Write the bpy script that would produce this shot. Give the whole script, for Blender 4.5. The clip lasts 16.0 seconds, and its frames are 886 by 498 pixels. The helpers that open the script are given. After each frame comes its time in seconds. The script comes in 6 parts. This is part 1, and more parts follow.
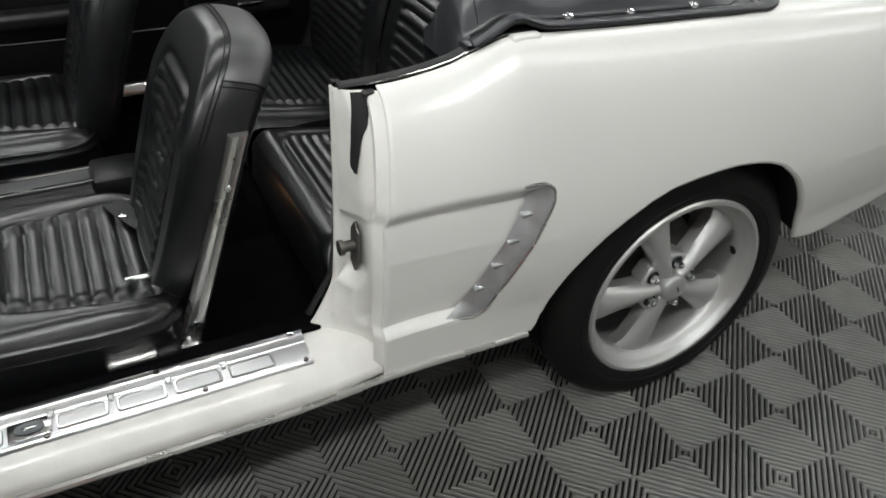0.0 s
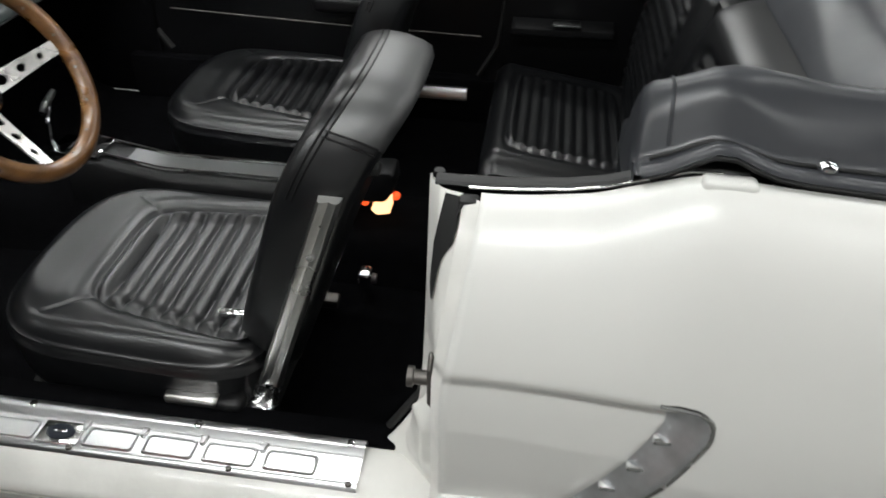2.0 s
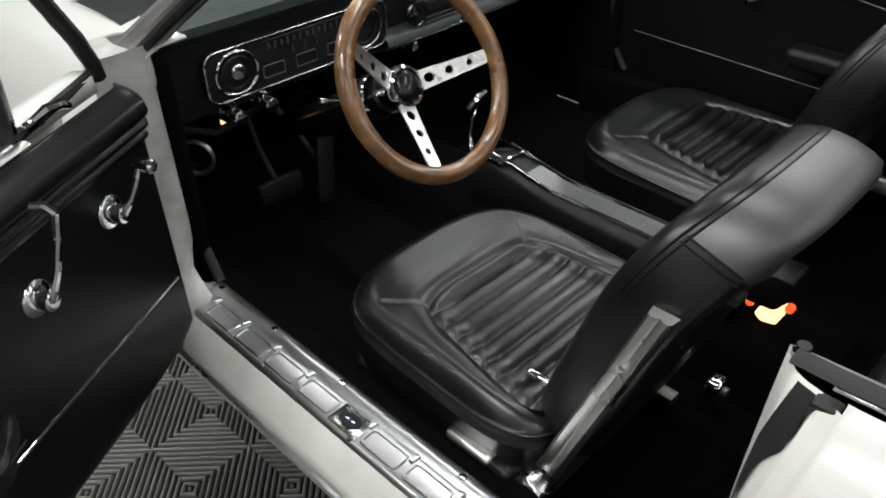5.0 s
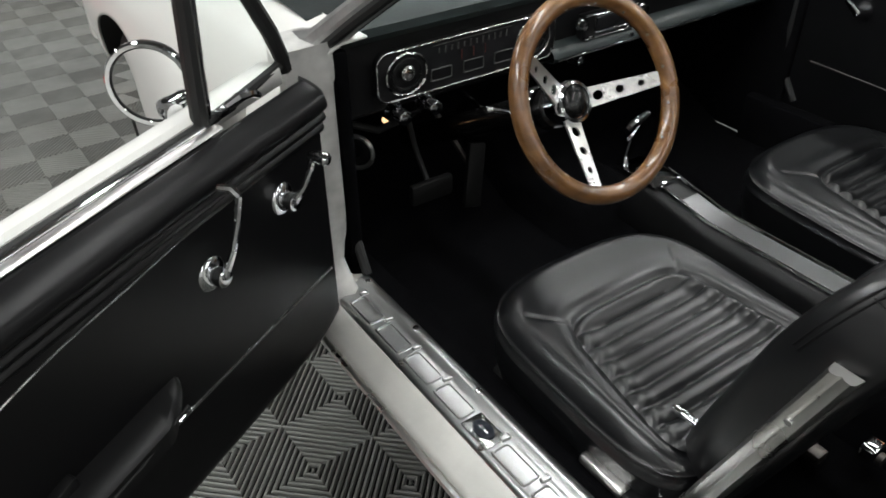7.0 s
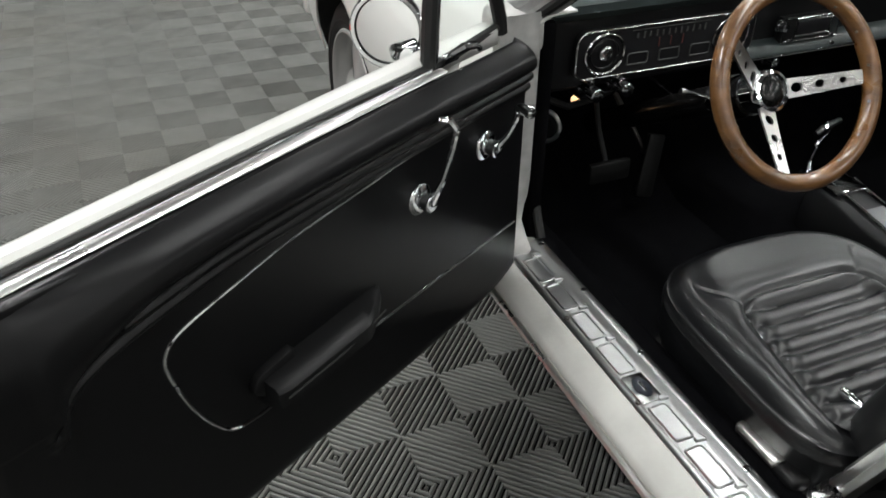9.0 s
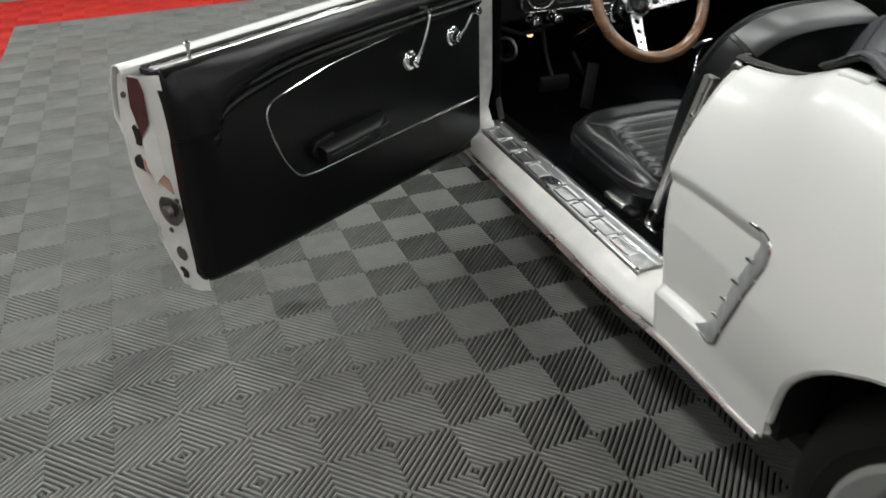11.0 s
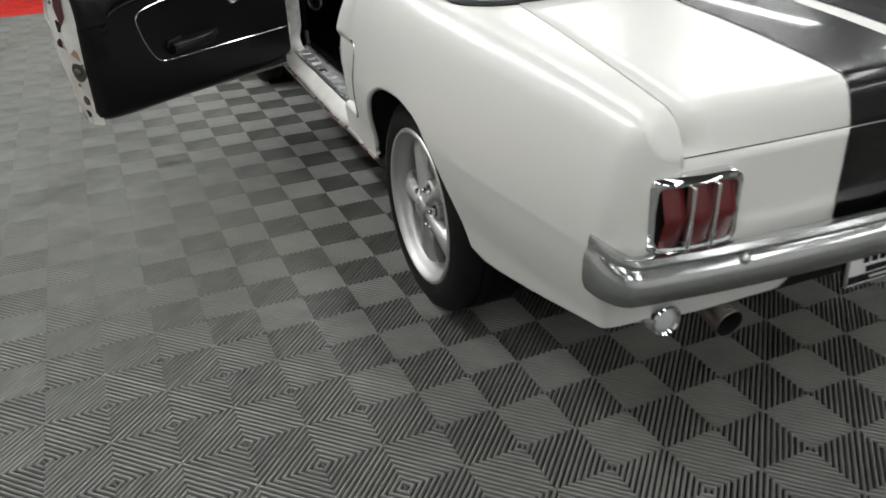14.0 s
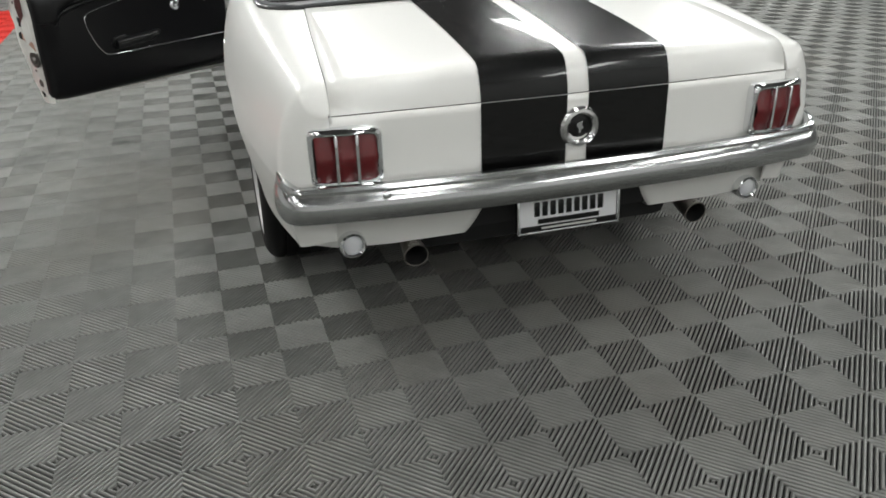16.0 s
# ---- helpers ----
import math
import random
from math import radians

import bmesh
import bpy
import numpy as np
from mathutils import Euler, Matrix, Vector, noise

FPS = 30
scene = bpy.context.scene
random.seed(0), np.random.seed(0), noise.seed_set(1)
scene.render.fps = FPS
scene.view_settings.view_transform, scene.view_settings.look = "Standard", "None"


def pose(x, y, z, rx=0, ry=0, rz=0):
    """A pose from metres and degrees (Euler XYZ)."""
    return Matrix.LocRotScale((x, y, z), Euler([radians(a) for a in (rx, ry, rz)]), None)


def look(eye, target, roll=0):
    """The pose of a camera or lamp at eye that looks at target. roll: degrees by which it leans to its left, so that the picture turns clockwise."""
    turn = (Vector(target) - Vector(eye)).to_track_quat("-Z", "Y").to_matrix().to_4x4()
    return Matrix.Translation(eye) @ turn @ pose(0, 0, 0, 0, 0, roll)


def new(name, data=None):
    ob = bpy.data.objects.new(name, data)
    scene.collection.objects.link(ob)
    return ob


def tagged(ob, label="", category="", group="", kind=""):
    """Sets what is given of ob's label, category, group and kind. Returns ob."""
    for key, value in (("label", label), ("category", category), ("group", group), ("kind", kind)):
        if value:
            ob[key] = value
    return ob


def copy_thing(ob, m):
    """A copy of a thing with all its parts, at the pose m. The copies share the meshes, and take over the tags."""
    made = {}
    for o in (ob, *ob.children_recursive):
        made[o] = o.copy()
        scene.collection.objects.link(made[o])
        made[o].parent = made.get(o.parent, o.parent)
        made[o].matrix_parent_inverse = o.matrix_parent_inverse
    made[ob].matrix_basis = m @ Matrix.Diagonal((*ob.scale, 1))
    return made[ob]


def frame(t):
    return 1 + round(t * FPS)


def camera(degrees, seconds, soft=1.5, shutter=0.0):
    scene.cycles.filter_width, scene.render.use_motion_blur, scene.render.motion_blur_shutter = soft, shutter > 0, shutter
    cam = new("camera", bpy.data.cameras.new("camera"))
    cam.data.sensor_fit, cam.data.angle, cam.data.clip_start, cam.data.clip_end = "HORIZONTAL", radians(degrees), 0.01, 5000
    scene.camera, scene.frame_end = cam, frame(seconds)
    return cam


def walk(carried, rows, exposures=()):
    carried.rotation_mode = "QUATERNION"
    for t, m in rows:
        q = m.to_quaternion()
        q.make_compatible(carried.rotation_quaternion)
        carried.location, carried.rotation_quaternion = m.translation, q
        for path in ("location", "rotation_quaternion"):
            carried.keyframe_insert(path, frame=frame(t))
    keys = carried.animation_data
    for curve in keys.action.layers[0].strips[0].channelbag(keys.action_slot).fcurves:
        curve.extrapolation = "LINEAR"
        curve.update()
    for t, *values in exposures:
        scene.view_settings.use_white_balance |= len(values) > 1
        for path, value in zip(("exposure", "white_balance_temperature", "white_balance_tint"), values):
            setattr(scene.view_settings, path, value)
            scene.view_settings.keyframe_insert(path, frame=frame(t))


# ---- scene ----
cam = camera(59.7, 16.0, soft=1.65, shutter=0.3)
PATH = [
    (0, (-1.7681, 1.1003, 1.3875), (-0.2459, 0.299, 0.1484), 2.7),
    (0.5, (-1.767, 0.9339, 1.3706), (-0.1261, 0.3732, 0.1516), 2.3),
    (1, (-1.6472, 0.8544, 1.3748), (0.0148, 0.44, 0.1261), 3.6),
    (1.5, (-1.5328, 0.7664, 1.3706), (0.1473, 0.5788, 0.0912), 3.2),
    (2, (-1.4299, 0.6244, 1.343), (0.2544, 0.8396, 0.0731), 1.3),
    (2.5, (-1.3674, 0.5841, 1.3451), (0.2682, 1.0643, 0.0848), 1.2),
    (3, (-1.3091, 0.618, 1.3473), (0.2788, 1.2318, 0.0837), 1.5),
    (3.5, (-1.2731, 0.6477, 1.3441), (0.2512, 1.394, 0.0731), 1.1),
    (4, (-1.2317, 0.6255, 1.3367), (0.1696, 1.5816, 0.0668), 0.1),
    (4.5, (-1.2137, 0.6064, 1.3335), (0.0816, 1.7141, 0.0731), -0.6),
    (7, (-1.255, 0.653, 1.343), (-0.2788, 2.0724, 0.106), -0.5),
    (7.5, (-1.2678, 0.6689, 1.3388), (-0.3572, 2.1328, 0.106), -0.3),
    (8, (-1.2794, 0.6615, 1.3377), (-0.4526, 2.1805, 0.1124), -0.4),
    (8.5, (-1.3123, 0.6244, 1.3345), (-0.6063, 2.208, 0.1145), -0.7),
    (8.7, (-1.3515, 0.6127, 1.3229), (-0.6604, 2.2091, 0.1102), 0.1),
    (10.8, (-1.5529, -0.2406, 1.2858), (-1.0123, 1.4947, 0.195), -2.8),
    (11, (-1.6006, -0.3508, 1.2868), (-1.0187, 1.3802, 0.2109), -2.1),
    (11.5, (-1.6568, -0.601, 1.3038), (-1.043, 1.1237, 0.2343), -1.9),
    (12, (-1.6006, -0.8723, 1.2953), (-1.0621, 0.8841, 0.2385), -2.3),
    (12.5, (-1.59, -1.1522, 1.2868), (-1.024, 0.6074, 0.2502), -2.0),
    (13, (-1.607, -1.414, 1.2847), (-0.9561, 0.3212, 0.2555), -1.8),
    (13.5, (-1.5359, -1.6928, 1.2921), (-0.8766, 0.0425, 0.2682), -2.1),
    (14, (-1.5063, -1.9281, 1.2964), (-0.8141, -0.2003, 0.282), -2.0),
    (14.5, (-1.4967, -2.1825, 1.3091), (-0.7674, -0.4632, 0.3053), -2.2),
    (15, (-1.3483, -2.4432, 1.2953), (-0.6699, -0.69, 0.3148), -2.4),
    (15.5, (-1.1702, -2.633, 1.3155), (-0.5183, -0.8649, 0.3445), -1.9),
    (16, (-0.9031, -2.7316, 1.3239), (-0.3699, -0.9147, 0.3699), -1.2),
]
walk(cam, [(t, look(eye, target, roll)) for t, eye, target, roll in PATH], exposures=((0, -0.08), (4.5, -0.08), (7, -0.08), (8.5, -0.10), (11, -0.03), (13, 0.0), (15, 0.10), (16, 0.24)))

# ---- light ----
world = bpy.data.worlds.new("world")
scene.world = world
world.use_nodes = True
world.node_tree.nodes["Background"].inputs[0].default_value = (0.9, 0.95, 1.0, 1)
world.node_tree.nodes["Background"].inputs[1].default_value = 0.02
CEILING = 3.6
TUBES = [(x, y) for x in (-5.2, -2.6, 0.0, 2.6, 5.2) for y in (-5.5, -2.0, 1.5, 5.0)]
for tx, ty in TUBES:
    lamp = bpy.data.lights.new("tube_light", "AREA")
    lamp.shape, lamp.size, lamp.size_y = "RECTANGLE", 0.26, 2.4
    across = {-5.2: 0.25, -2.6: 1.1, 0.0: 1.0, 2.6: 1.2, 5.2: 1.6} if ty < 0 else {-5.2: 0.35, -2.6: 1.6, 0.0: 0.6, 2.6: 1.05, 5.2: 1.4}
    lamp.energy = {-5.5: 26.0, -2.0: 17.0, 1.5: 45.0, 5.0: 57.0}[ty] * across[tx] * (0.55 if ty > 4 and tx > -1 else 1.0)
    lamp.color = (0.968, 1.0, 0.985)
    ob = new("tube_light", lamp)
    ob.matrix_world = pose(tx, ty, CEILING - 0.11)

# ---- materials ----
def material(name, color, rough=0.5, metal=0.0, bump=0.0, scale=60.0, vary=0.0, vscale=4.0, coat=0.0, rvary=0.0, spec=0.5, coat_rough=0.04):
    m = bpy.data.materials.new(name)
    m.use_nodes = True
    nt = m.node_tree
    b = nt.nodes["Principled BSDF"]
    b.inputs["Base Color"].default_value = (*color, 1)
    b.inputs["Roughness"].default_value = rough
    b.inputs["Metallic"].default_value = metal
    b.inputs["Coat Weight"].default_value = coat
    b.inputs["Coat Roughness"].default_value = coat_rough
    b.inputs["Specular IOR Level"].default_value = spec
    tc = nt.nodes.new("ShaderNodeTexCoord")

    def noise_node(s, d=4.0):
        n = nt.nodes.new("ShaderNodeTexNoise")
        n.inputs["Scale"].default_value, n.inputs["Detail"].default_value = s, d
        nt.links.new(tc.outputs["Object"], n.inputs["Vector"])
        return n

    if vary:
        n = noise_node(vscale, 6)
        ramp = nt.nodes.new("ShaderNodeMapRange")
        ramp.inputs["From Min"].default_value, ramp.inputs["From Max"].default_value = 0.3, 0.7
        ramp.inputs["To Min"].default_value, ramp.inputs["To Max"].default_value = 1 - vary, 1 + vary
        nt.links.new(n.outputs["Fac"], ramp.inputs["Value"])
        mix = nt.nodes.new("ShaderNodeVectorMath")
        mix.operation = "SCALE"
        mix.inputs[0].default_value = color
        nt.links.new(ramp.outputs["Result"], mix.inputs["Scale"])
        nt.links.new(mix.outputs["Vector"], b.inputs["Base Color"])
    if rvary:
        n = noise_node(vscale * 2.3, 5)
        ramp = nt.nodes.new("ShaderNodeMapRange")
        ramp.inputs["From Min"].default_value, ramp.inputs["From Max"].default_value = 0.3, 0.7
        ramp.inputs["To Min"].default_value, ramp.inputs["To Max"].default_value = max(0.0, rough - rvary), rough + rvary
        nt.links.new(n.outputs["Fac"], ramp.inputs["Value"])
        nt.links.new(ramp.outputs["Result"], b.inputs["Roughness"])
    if bump:
        n = noise_node(scale, 5)
        bp = nt.nodes.new("ShaderNodeBump")
        bp.inputs["Strength"].default_value, bp.inputs["Distance"].default_value = bump, 0.002
        nt.links.new(n.outputs["Fac"], bp.inputs["Height"])
        nt.links.new(bp.outputs["Normal"], b.inputs["Normal"])
    return m


WHITE = material("white_paint", (0.75, 0.745, 0.715), 0.42, coat=0.7, coat_rough=0.23)
# scuffed white jamb paint, greyed to hold the pillar's shade
HINGE = material("shaded_scuffed_pillar_paint", (0.47, 0.465, 0.45), 0.55, vary=0.22, vscale=22, bump=0.15, scale=70, rvary=0.1)
JAMB = material("jamb_paint", (0.72, 0.71, 0.675), 0.4, coat=0.3, vary=0.10, vscale=9, bump=0.1, scale=90, rvary=0.1)
STRIPE = material("black_paint", (0.003, 0.003, 0.003), 0.26, coat=0.35, spec=0.25)
# seat vinyl with a lighter base, so the hood's sheen is partly colour
SHEENVINYL = material("hood_sheen_vinyl", (0.010, 0.0105, 0.0115), 0.45, vary=0.15, vscale=30, coat=0.7, coat_rough=0.42, spec=1.0)
VINYL = material("black_vinyl", (0.0055, 0.0058, 0.0066), 0.30, vary=0.10, vscale=20, spec=0.62)
BOOT = material("boot_vinyl", (0.036, 0.038, 0.043), 0.31, bump=0.04, scale=60, vary=0.12, vscale=8, rvary=0.03)
PANEL = material("door_panel_vinyl", (0.004, 0.004, 0.0045), 0.33, bump=0.03, scale=40, vary=0.10, vscale=15, rvary=0.02, spec=0.25)
CARPET = material("black_carpet", (0.003, 0.003, 0.0035), 0.95, bump=1.0, scale=500, vary=0.3, vscale=30, spec=0.02)
PLASTIC = material("black_plastic", (0.0045, 0.0045, 0.005), 0.40, bump=0.05, scale=120, rvary=0.05, spec=0.3)
DASHTOP = material("dash_pad", (0.015, 0.021, 0.021), 0.45, bump=0.1, scale=160, vary=0.2, vscale=8, rvary=0.04, spec=0.35)
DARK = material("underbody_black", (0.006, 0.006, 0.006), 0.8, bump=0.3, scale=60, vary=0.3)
RUBBER = material("tyre_rubber", (0.0055, 0.0055, 0.0055), 0.55, bump=0.15, scale=90, vary=0.3, vscale=10, spec=0.22)
SEAL = material("rubber_seal", (0.010, 0.010, 0.010), 0.55, vary=0.2)
CHROME = material("chrome", (0.78, 0.79, 0.80), 0.07, metal=1.0, rvary=0.03, vscale=14)
WORN = material("worn_chrome", (0.62, 0.62, 0.61), 0.2, metal=1.0, rvary=0.1, vscale=20, bump=0.08, scale=120)
BRUSHED = material("brushed_aluminium", (0.76, 0.75, 0.73), 0.30, metal=1.0, rvary=0.06)
ALLOY = material("alloy_silver", (0.50, 0.50, 0.49), 0.42, metal=0.65, bump=0.06, scale=120, rvary=0.06)
STEEL = material("dark_steel", (0.16, 0.15, 0.14), 0.45, metal=0.9, vary=0.3, vscale=20)
LENS = material("red_lens", (0.105, 0.003, 0.005), 0.3, bump=0.3, scale=120, coat=0.4, coat_rough=0.12)
WHITE_LENS = material("clear_lens", (0.66, 0.67, 0.69), 0.12, bump=0.5, scale=160, coat=0.6)
RED = material("red_tile_plastic", (0.50, 0.025, 0.018), 0.45, vary=0.12, vscale=3, rvary=0.08)
PALEWALL = material("pale_wall_paint", (0.74, 0.74, 0.73), 0.6, bump=0.2, scale=40, vary=0.04, vscale=2)
WALLP = material("wall_paint", (0.16, 0.16, 0.158), 0.7, bump=0.2, scale=40, vary=0.05, vscale=2)
CEILP = material("ceiling_paint", (0.13, 0.13, 0.13), 0.8, bump=0.2, scale=30, vary=0.05, vscale=2)
GAUGE = material("gauge_face", (0.008, 0.008, 0.009), 0.3, vary=0.2, vscale=30)
PLATE = material("plate_white", (0.85, 0.85, 0.86), 0.35, vary=0.03)
GILL = material("dull_gill_metal", (0.52, 0.53, 0.54), 0.42, metal=0.8, vary=0.15, vscale=30, rvary=0.08)
PILLAR = material("dull_pillar_metal", (0.40, 0.40, 0.395), 0.40, metal=0.85, vary=0.3, vscale=16, rvary=0.1)
SOOT = material("sooty_steel", (0.20, 0.185, 0.17), 0.34, metal=0.9, rvary=0.1, vary=0.3, vscale=18)
BUMPER = material("bumper_chrome", (0.55, 0.56, 0.56), 0.19, metal=1.0, rvary=0.04, vscale=9)
PRINT = material("white_print", (0.55, 0.55, 0.52), 0.5)
BLUE = material("blue_enamel", (0.012, 0.016, 0.024), 0.3)
PINK = material("bare_primer_patch", (0.45, 0.26, 0.20), 0.6, vary=0.25, vscale=25)
BURGUNDY = material("old_red_paint", (0.08, 0.02, 0.018), 0.45, vary=0.3, vscale=30)
STRAP = material("belt_webbing", (0.012, 0.012, 0.013), 0.8, bump=0.5, scale=500)
SUEDE = material("concrete_slab", (0.03, 0.03, 0.03), 0.9, vary=0.3)
DULL = material("dull_print", (0.045, 0.046, 0.045), 0.5)
CONSOLE = material("brushed_console", (0.20, 0.20, 0.205), 0.30, metal=1.0)
SCUFF = material("stamped_aluminium", (0.72, 0.725, 0.73), 0.28, metal=1.0)
# painted shade at the bottom of the tile gaps
GAP_SHADE = material("tile_gap_shade", (0.007, 0.007, 0.007), 0.9, spec=0.1)


def wood_material():
    m = material("wheel_wood", (0.33, 0.14, 0.04), 0.30, coat=0.8, rvary=0.05, coat_rough=0.10)
    nt = m.node_tree
    b = nt.nodes["Principled BSDF"]
    tc = nt.nodes.new("ShaderNodeTexCoord")
    w = nt.nodes.new("ShaderNodeTexNoise")
    w.inputs["Scale"].default_value, w.inputs["Detail"].default_value = 26, 8
    mp = nt.nodes.new("ShaderNodeMapping")
    mp.inputs["Scale"].default_value = (1, 1, 2)
    nt.links.new(tc.outputs["Object"], mp.inputs["Vector"])
    nt.links.new(mp.outputs["Vector"], w.inputs["Vector"])
    r = nt.nodes.new("ShaderNodeValToRGB")
    r.color_ramp.elements[0].position, r.color_ramp.elements[0].color = 0.30, (0.085, 0.038, 0.013, 1)
    r.color_ramp.elements[1].position, r.color_ramp.elements[1].color = 0.70, (0.195, 0.092, 0.030, 1)
    nt.links.new(w.outputs["Fac"], r.inputs["Fac"])
    nt.links.new(r.outputs["Color"], b.inputs["Base Color"])
    return m


WOOD = wood_material()


SMEAR = (-1.408, 1.578, 0.0)


def tile_material():
    # grey plastic, each tile a little different, with dust and scuffs
    m = bpy.data.materials.new("grey_tile_plastic")
    m.use_nodes = True
    nt = m.node_tree
    b = nt.nodes["Principled BSDF"]
    geo = nt.nodes.new("ShaderNodeNewGeometry")
    info = nt.nodes.new("ShaderNodeObjectInfo")

    def noise_node(s, d):
        n = nt.nodes.new("ShaderNodeTexNoise")
        n.inputs["Scale"].default_value, n.inputs["Detail"].default_value = s, d
        nt.links.new(geo.outputs["Position"], n.inputs["Vector"])
        return n

    big, fine = noise_node(1.1, 5), noise_node(14, 6)
    add = nt.nodes.new("ShaderNodeMath")
    add.operation = "ADD"
    nt.links.new(big.outputs["Fac"], add.inputs[0])
    nt.links.new(fine.outputs["Fac"], add.inputs[1])
    add2 = nt.nodes.new("ShaderNodeMath")
    add2.operation, add2.inputs[1].default_value = "MULTIPLY_ADD", 0.12
    nt.links.new(info.outputs["Random"], add2.inputs[0])
    nt.links.new(add.outputs[0], add2.inputs[2])
    r = nt.nodes.new("ShaderNodeValToRGB")
    r.color_ramp.elements[0].position, r.color_ramp.elements[0].color = 0.35, (0.152, 0.154, 0.145, 1)
    r.color_ramp.elements[1].position, r.color_ramp.elements[1].color = 0.75, (0.232, 0.234, 0.221, 1)
    half = nt.nodes.new("ShaderNodeMath")
    half.operation, half.inputs[1].default_value = "MULTIPLY", 0.5
    nt.links.new(add2.outputs[0], half.inputs[0])
    nt.links.new(half.outputs[0], r.inputs["Fac"])
    stain = noise_node(2.3, 7)
    sr = nt.nodes.new("ShaderNodeMapRange")
    sr.inputs["From Min"].default_value, sr.inputs["From Max"].default_value = 0.56, 0.70
    sr.inputs["To Min"].default_value, sr.inputs["To Max"].default_value = 1.0, 0.72
    nt.links.new(stain.outputs["Fac"], sr.inputs["Value"])
    dirty = nt.nodes.new("ShaderNodeVectorMath")
    dirty.operation = "SCALE"
    nt.links.new(r.outputs["Color"], dirty.inputs[0])
    nt.links.new(sr.outputs["Result"], dirty.inputs["Scale"])
    # brown dust in broad patches, and one dark smear
    dust = noise_node(0.75, 6)
    dr = nt.nodes.new("ShaderNodeMapRange")
    dr.inputs["From Min"].default_value, dr.inputs["From Max"].default_value = 0.50, 0.68
    dr.inputs["To Min"].default_value, dr.inputs["To Max"].default_value = 0.0, 0.55
    nt.links.new(dust.outputs["Fac"], dr.inputs["Value"])
    mix = nt.nodes.new("ShaderNodeMix")
    mix.data_type = "RGBA"
    mix.inputs["B"].default_value = (0.165, 0.155, 0.135, 1)
    nt.links.new(dr.outputs["Result"], mix.inputs["Factor"])
    nt.links.new(dirty.outputs["Vector"], mix.inputs["A"])
    place = nt.nodes.new("ShaderNodeMapping")
    place.vector_type = "TEXTURE"
    place.inputs["Location"].default_value = SMEAR
    place.inputs["Scale"].default_value = (0.085, 0.035, 1.0)
    nt.links.new(geo.outputs["Position"], place.inputs["Vector"])
    far_off = nt.nodes.new("ShaderNodeVectorMath")
    far_off.operation = "LENGTH"
    nt.links.new(place.outputs["Vector"], far_off.inputs[0])
    rough_edge = nt.nodes.new("ShaderNodeMath")
    rough_edge.operation, rough_edge.inputs[1].default_value = "MULTIPLY_ADD", 1.2
    nt.links.new(fine.outputs["Fac"], rough_edge.inputs[0])
    nt.links.new(far_off.outputs["Value"], rough_edge.inputs[2])
    sm = nt.nodes.new("ShaderNodeMapRange")
    sm.inputs["From Min"].default_value, sm.inputs["From Max"].default_value = 0.9, 1.7
    sm.inputs["To Min"].default_value, sm.inputs["To Max"].default_value = 0.45, 1.0
    nt.links.new(rough_edge.outputs[0], sm.inputs["Value"])
    smeared = nt.nodes.new("ShaderNodeVectorMath")
    smeared.operation = "SCALE"
    nt.links.new(mix.outputs["Result"], smeared.inputs[0])
    nt.links.new(sm.outputs["Result"], smeared.inputs["Scale"])
    nt.links.new(smeared.outputs["Vector"], b.inputs["Base Color"])
    rr = nt.nodes.new("ShaderNodeMapRange")
    rr.inputs["To Min"].default_value, rr.inputs["To Max"].default_value = 0.30, 0.44
    nt.links.new(fine.outputs["Fac"], rr.inputs["Value"])
    nt.links.new(rr.outputs["Result"], b.inputs["Roughness"])
    return m


TILE = tile_material()


def glass_material():
    m = bpy.data.materials.new("clear_glass")
    m.use_nodes = True
    b = m.node_tree.nodes["Principled BSDF"]
    b.inputs["Base Color"].default_value = (0.93, 0.96, 0.95, 1)
    b.inputs["Roughness"].default_value = 0.01
    b.inputs["Transmission Weight"].default_value = 1.0
    b.inputs["IOR"].default_value = 1.02
    return m


GLASS = glass_material()


def glow_material(name, color, strength):
    m = bpy.data.materials.new(name)
    m.use_nodes = True
    b = m.node_tree.nodes["Principled BSDF"]
    b.inputs["Base Color"].default_value = (*color, 1)
    b.inputs["Emission Color"].default_value = (*color, 1)
    b.inputs["Emission Strength"].default_value = strength
    return m


TUBE_GLOW = glow_material("lit_diffuser", (1.0, 0.98, 0.95), 5.0)
HOT_GLOW = glow_material("lit_bulb", (1.0, 0.60, 0.32), 1.8)
AMBER_GLOW = glow_material("lit_courtesy_lens", (1.0, 0.10, 0.02), 1.2)

# ---- shape helpers ----
def part(name, bm, mat, parent=None, label="", smooth=True, angle=35):
    me = bpy.data.meshes.new(name)
    bmesh.ops.recalc_face_normals(bm, faces=bm.faces[:])
    if smooth:
        for f in bm.faces:
            f.smooth = True
        for e in bm.edges:
            e.smooth = not (len(e.link_faces) == 2 and e.calc_face_angle(0) > radians(angle))
    bm.to_mesh(me)
    bm.free()
    me.materials.append(mat)
    ob = new(name, me)
    ob.parent = parent
    if label:
        tagged(ob, label)
    return ob


def holder(name, parent=None, label="", m=None):
    ob = new(name)
    ob.empty_display_size = 0.05
    ob.parent = parent
    if m is not None:
        ob.matrix_basis = m
    if label:
        tagged(ob, label)
    return ob


